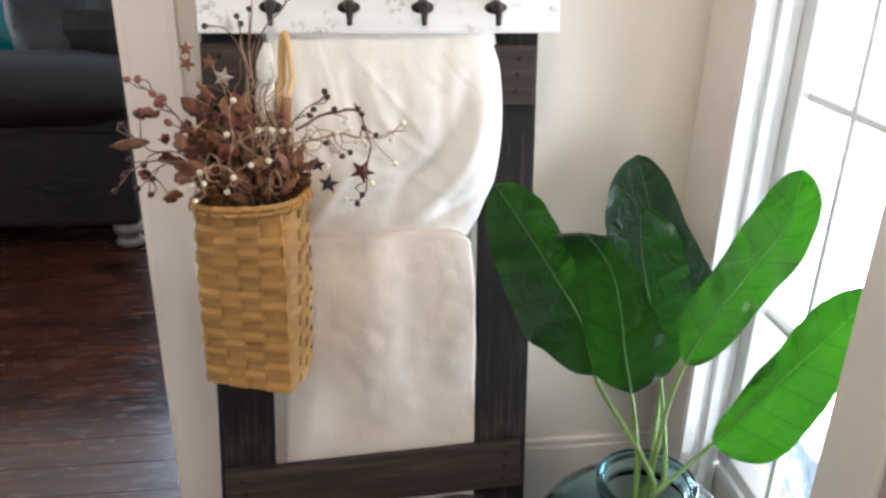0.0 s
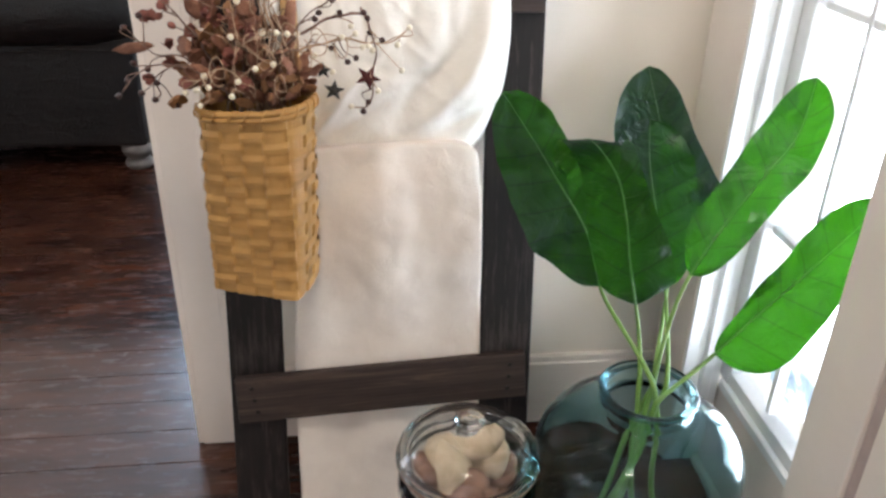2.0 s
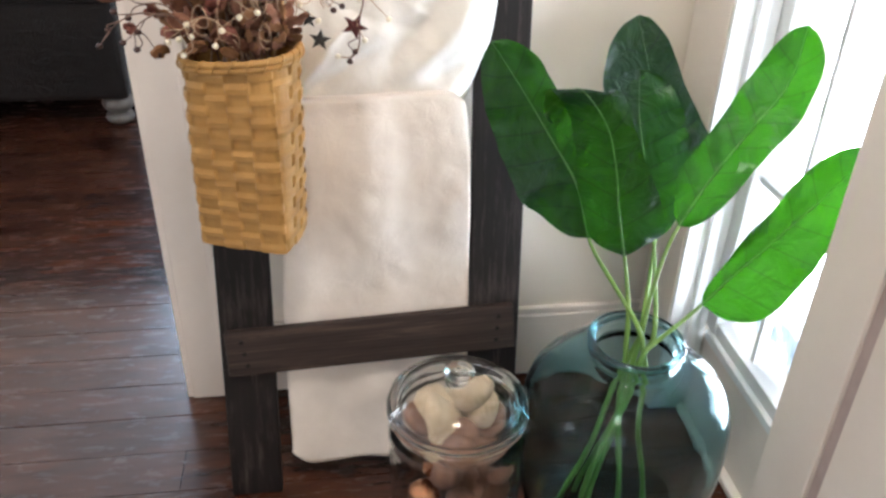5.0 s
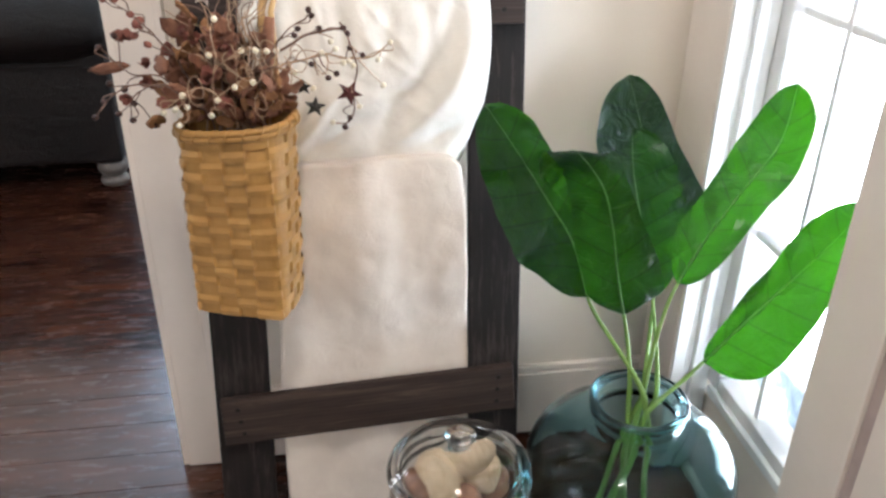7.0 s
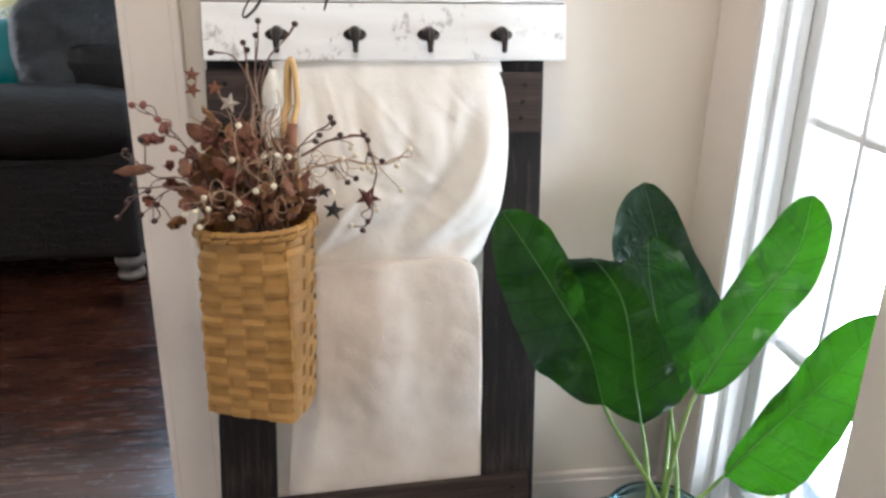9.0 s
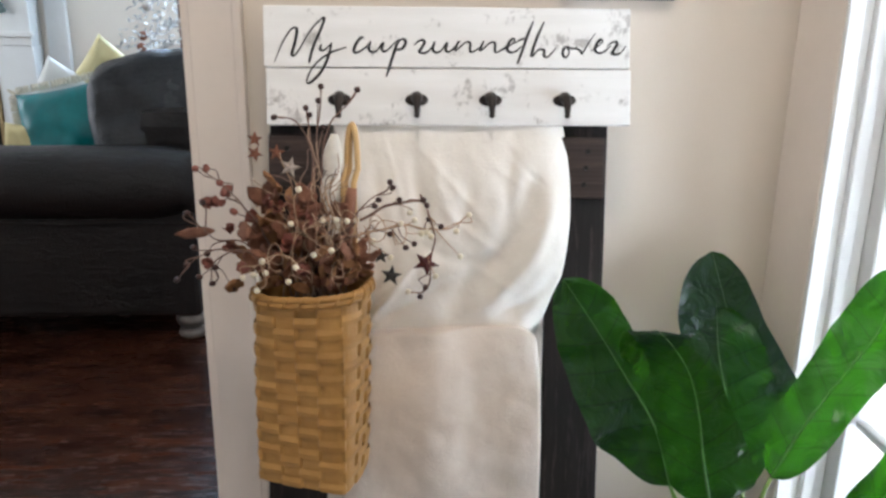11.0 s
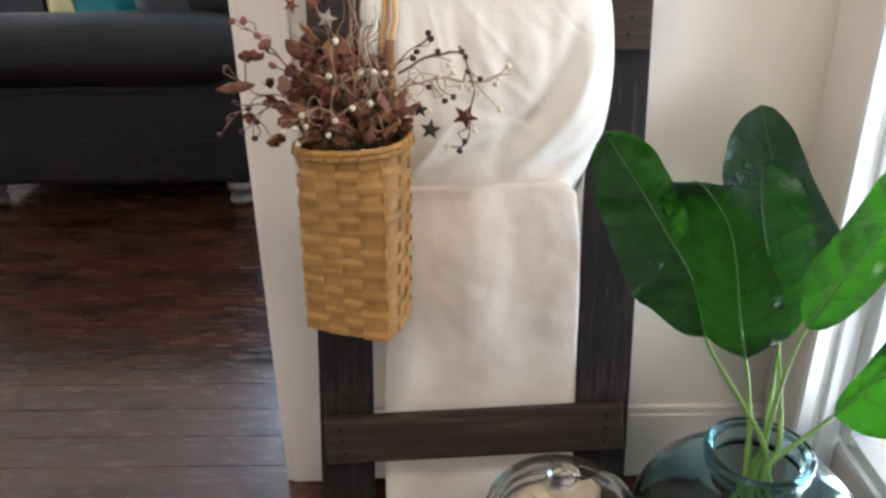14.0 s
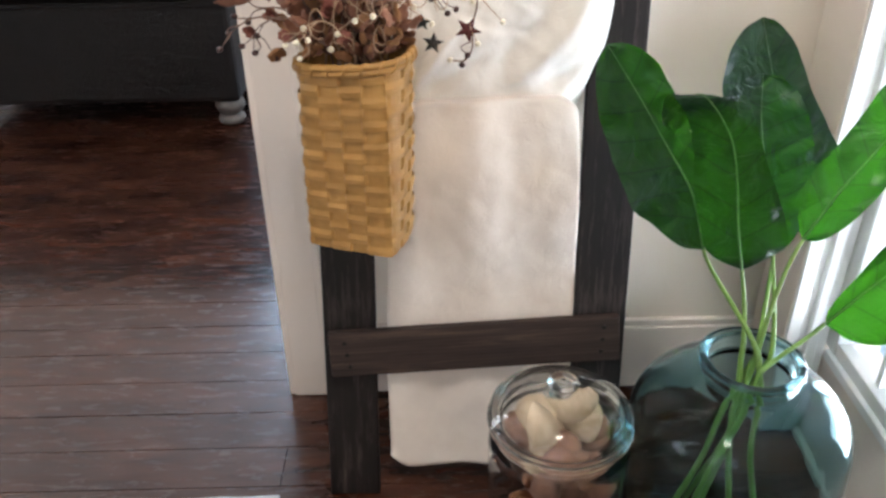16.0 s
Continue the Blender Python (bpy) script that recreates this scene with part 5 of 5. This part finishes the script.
part("arm_roll", rolled(SFX0, SFX1, SFY + 0.075, 0.600, 0.138), LEATHER, sofa, smooth=True)
part("arm_panel", box((SFX0 + 0.02, SFY, 0.105), (SFX1 - 0.01, SFY + 0.17, 0.52), 0.02), LEATHER, sofa)
part("welt", tube([(SFX0 + 0.02 + (SFX1 - SFX0 - 0.03) * k / 20, SFY - 0.004, 0.468 + 0.004 * math.sin(k * 0.9)) for k in range(21)], 0.006, 6), LEATHER, sofa)
part("seat_base", box((SFX0 + 0.06, SFY + 0.172, 0.105), (SFX1 - 0.01, SFY + 2.0, 0.32), 0.02), LEATHER, sofa)
part("seat_cushion", box((SFX0 + 0.03, SFY + 0.24, 0.322), (SFX1 - 0.27, SFY + 1.06, 0.50), 0.05), LEATHER, sofa)
part("seat_cushion", box((SFX0 + 0.03, SFY + 1.07, 0.322), (SFX1 - 0.27, SFY + 1.88, 0.50), 0.05), LEATHER, sofa)
part("back", box((SFX1 - 0.25, SFY + 0.19, 0.322), (SFX1, SFY + 2.0, 0.86), 0.07), LEATHER, sofa)
bunp = smooth_profile([(0.0, 0.004), (0.040, 0.004), (0.052, 0.02), (0.047, 0.036), (0.036, 0.043), (0.045, 0.052), (0.056, 0.070), (0.056, 0.085), (0.045, 0.102), (0.0, 0.104)], 4)
for fx, fy in ((SFX0 + 0.13, SFY + 0.075), (SFX1 - 0.065, SFY + 0.06), (SFX0 + 0.13, SFY + 1.9), (SFX1 - 0.065, SFY + 1.9)):
    part("bun_foot", lathe(bunp, 24, (fx, fy, 0)), BUN, sofa, "turned silvered bun foot", smooth=True)


def cushion(name, label, size, thick, m, mat, group="", fringe=False, pinch=0.16):
    ob = thing(name, label, "pillow", group, m=m)
    rows_f = []
    n = 22
    for sgn in (1, -1):
        rows = []
        for i in range(n + 1):
            row = []
            for k in range(n + 1):
                a, b = 2 * i / n - 1, 2 * k / n - 1
                px = a * size[0] / 2 * (1 - pinch * (1 - b * b) * a * a * 0.5)
                pz = b * size[1] / 2 * (1 - pinch * (1 - a * a) * b * b * 0.5)
                d = thick * ((1 - a ** 4) * (1 - b ** 4)) ** (0.5 if pinch > 0.1 else 0.38) * (0.5 + 0.06 * noise.noise((a * 3, b * 3, len(label))))
                d += 0.006 * math.sin(a * 7 + b * 5) * (1 - a * a) * (1 - b * b)
                if pinch < 0.1:
                    tuck = 1 - 0.23 * a * a * b * b - 0.03 * noise.noise((a * 2.2, b * 2.2, 5))
                    px, pz = px * tuck, pz * tuck
                    d *= 1 + 0.11 * noise.noise((a * 4 + b * 3, b * 1.5, 3)) + 0.06 * noise.noise((a * 3 - b * 7, b * 4, 3))
                row.append((px, sgn * d, pz))
            rows.append(row)
        rows_f.append(rows)
    bm = sheet(rows_f[0])
    other = sheet(rows_f[1])
    me = bpy.data.meshes.new("half")
    other.to_mesh(me)
    other.free()
    bm.from_mesh(me)
    bmesh.ops.remove_doubles(bm, verts=bm.verts, dist=0.0005)
    part("cover", bm, mat, ob, smooth=True)
    if fringe:
        r = random.Random(2)
        fb = bmesh.new()
        for k in range(120):
            f = k / 120 * 4
            e, q = int(f), (f - int(f)) * 2 - 1
            x, z = ((q, 1), (1, -q), (-q, -1), (-1, q))[e]
            c = Vector((x * size[0] / 2, 0, z * size[1] / 2))
            out = Vector((x if abs(x) == 1 else 0, 0, z if abs(z) == 1 else 0)) * 0.028
            tube([c, c + out * 0.6 + Vector((r.uniform(-0.006, 0.006), r.uniform(-0.008, 0.008), r.uniform(-0.006, 0.006))), c + out], [0.006, 0.009, 0.004], 5, bm=fb)
        part("fringe", fb, FRINGE, ob, "cream tufted fringe")
    return ob


cushion("leather_pillow", "puffy charcoal leather back cushion on the sofa", (0.60, 0.60), 0.32, pose(-0.575, 1.93, 0.775, -18, -9, 10), GREYLEATHER, pinch=0.05)
cushion("leather_pillow", "puffy charcoal leather back cushion on the sofa", (0.50, 0.48), 0.20, pose(-0.50, 2.55, 0.82, -5, 4, 60), GREYLEATHER, pinch=0.05)
cushion("throw_pillow", "teal satin throw pillow with a cream tufted fringe", (0.44, 0.36), 0.16, pose(-0.955, 1.97, 0.745, -14, -12, -6), TEAL, "pillows on the sofa", True)
cushion("throw_pillow", "pale yellow throw pillow standing on a corner", (0.40, 0.40), 0.13, pose(-0.92, 2.35, 0.82, -10, 38, 10), YELLOW, "pillows on the sofa")
cushion("throw_pillow", "plain white cotton throw pillow", (0.38, 0.38), 0.13, pose(-1.08, 2.26, 0.755, -12, 30, 5), WHITECLOTH, "pillows on the sofa")
cushion("throw_pillow", "small pale yellow bolster pillow beside the teal one", (0.16, 0.20), 0.08, pose(-1.15, 1.95, 0.67, -10, 3, 0), YELLOW, "pillows on the sofa")

# fireplace on the far wall
fire = thing("fireplace", "white painted fireplace with a black firebox and brass trim", "fireplace", m=Matrix.Translation((0.09, 0, 0)))
FY = FAR_Y
part("surround", box((-2.04 - 0.24, FY - 0.16, 0.0), (-2.04, FY - 0.001, 0.945), 0.006), MANTEL, fire)
part("surround", box((-3.5, FY - 0.16, 0.0), (-3.26, FY - 0.001, 0.945), 0.006), MANTEL, fire)
part("lintel", box((-3.5, FY - 0.165, 0.946), (-2.04, FY - 0.001, 1.34), 0.006), MANTEL, fire)
part("moulding", box((-3.52, FY - 0.185, 1.0), (-2.02, FY - 0.166, 1.03), 0.005), MANTEL, fire)
part("shelf", box((-3.6, FY - 0.30, 1.341), (-1.95, FY - 0.001, 1.39), 0.008), MANTEL, fire)
part("firebox", box((-3.259, FY - 0.06, 0.0), (-2.281, FY - 0.04, 0.945)), BLACK, fire)
for lo, hi in (((-2.305, FY - 0.175, 0.02), (-2.282, FY - 0.061, 0.945)), ((-3.258, FY - 0.175, 0.922), (-2.3055, FY - 0.061, 0.945))):
    part("brass_trim", box(lo, hi, 0.004), GOLD, fire)
part("glass_door", box((-3.25, FY - 0.10, 0.1), (-2.37, FY - 0.09, 0.72)), BLACK, fire)
tagged(link("trim_corner", box((-1.90, FY - 0.05, 0.0), (-1.77, FY - 0.001, CEIL_Z), 0.006), MANTEL), "white vertical trim board on the living room wall", "trim", kind="structure")
orn = thing("hanging_ornament", "grey-green leaf ornament hung from the mantel", "ornament")
part("ribbon", tube([(-2.12, FY - 0.19, 1.335 - 0.012 * k) for k in range(8)], 0.004, 6), WHITECLOTH, orn)
OL = plain("grey_green_felt", (0.10, 0.14, 0.13), (0.2, 0.25, 0.23), 0.8, 40)
for k in range(5):
    bm = bmesh.new()
    bmesh.ops.create_icosphere(bm, subdivisions=2, radius=0.034, matrix=Matrix.Translation((-2.12 + 0.04 * math.sin(k * 2.2), FY - 0.20, 1.27 - 0.027 * k)) @ Matrix.Diagonal((1.0, 0.3, 0.62, 1)))
    part("leaf", bm, OL, orn, smooth=True)

# frosted artificial tree behind the sofa
tree = thing("frosted_tree", "frosted grey-white artificial tree behind the sofa", "tree")
TX, TY = -0.92, 3.62
part("trunk", tube([(TX, TY, 0.0), (TX + 0.01, TY, 0.9), (TX, TY, 2.05)], [0.028, 0.02, 0.006], 8), TWIG, tree)
FROST = plain("frosted_needle", (0.24, 0.22, 0.20), (0.62, 0.61, 0.59), 0.8, 20)
fb, r = bmesh.new(), random.Random(8)
for k in range(230):
    z = 0.62 + 1.4 * r.random()
    a = r.uniform(0, 6.28)
    ln = 0.36 * (2.1 - z) / 1.5 + 0.06
    root = Vector((TX, TY, z))
    tip = root + Vector((ln * math.cos(a), ln * math.sin(a), 0.04 * r.uniform(-1, 1)))
    for q in range(9):
        p = root.lerp(tip, 0.25 + 0.75 * q / 8)
        d = Vector((r.uniform(-1, 1), r.uniform(-1, 1), r.uniform(-0.6, 1))).normalized() * 0.042
        s = d.orthogonal().normalized() * 0.006
        fb.faces.new([fb.verts.new(c) for c in (p - s, p + d * 0.5 + s * 1.6, p + d, p + d * 0.4 - s * 1.5)])
part("needles", fb, FROST, tree)
bb = random.Random(4)
for k in range(14):
    z = 0.8 + 1.0 * bb.random()
    a = bb.uniform(3.3, 6.0)
    ln = 0.30 * (2.1 - z) / 1.5
    bm = bmesh.new()
    bmesh.ops.create_icosphere(bm, subdivisions=2, radius=0.028, matrix=Matrix.Translation((TX + ln * math.cos(a), TY + ln * math.sin(a), z)))
    part("bauble", bm, (RUST, SILVERTIN, BUN)[k % 3], tree, smooth=True)

# ---------------------------------------------------------------- floor boards, last
floor = tagged(link("floor", box((-4.1, NEAR_Y, -0.06), (1.09, FAR_Y, -0.012)), GAP), "dark reddish-brown worn wooden floor boards", "floor", kind="structure")
fr = random.Random(21)
PITCH, GAPW = 0.1065, 0.0018
rest = bmesh.new()
y = NEAR_Y
while y < FAR_Y - 0.02:
    x = -4.1 - fr.uniform(0, 1.5)
    y1 = min(y + PITCH - GAPW, FAR_Y)
    while x < 1.09:
        x1 = x + fr.uniform(4.2, 7.5)
        lo, hi = max(x, -4.1), min(x1 - 0.0015, 1.09)
        drop = fr.uniform(-0.0007, 0.0)
        if hi - lo > 0.02:
            if -1.1 < y < 2.2 and lo < 1.0 and hi > -2.4:
                part("board", box((lo, y, -0.0118), (hi, y1, drop)), FLOOR, floor)
            else:
                vs = [rest.verts.new((lo if a & 1 else hi, y if a & 2 else y1, drop if a & 4 else -0.0118)) for a in range(8)]
                for q in ((4, 5, 7, 6), (0, 1, 5, 4), (2, 6, 7, 3), (0, 4, 6, 2), (1, 3, 7, 5)):
                    rest.faces.new([vs[c] for c in q])
        x = x1
    y += PITCH
tagged(part("far_boards", rest, FLOOR, floor), kind="stuff")
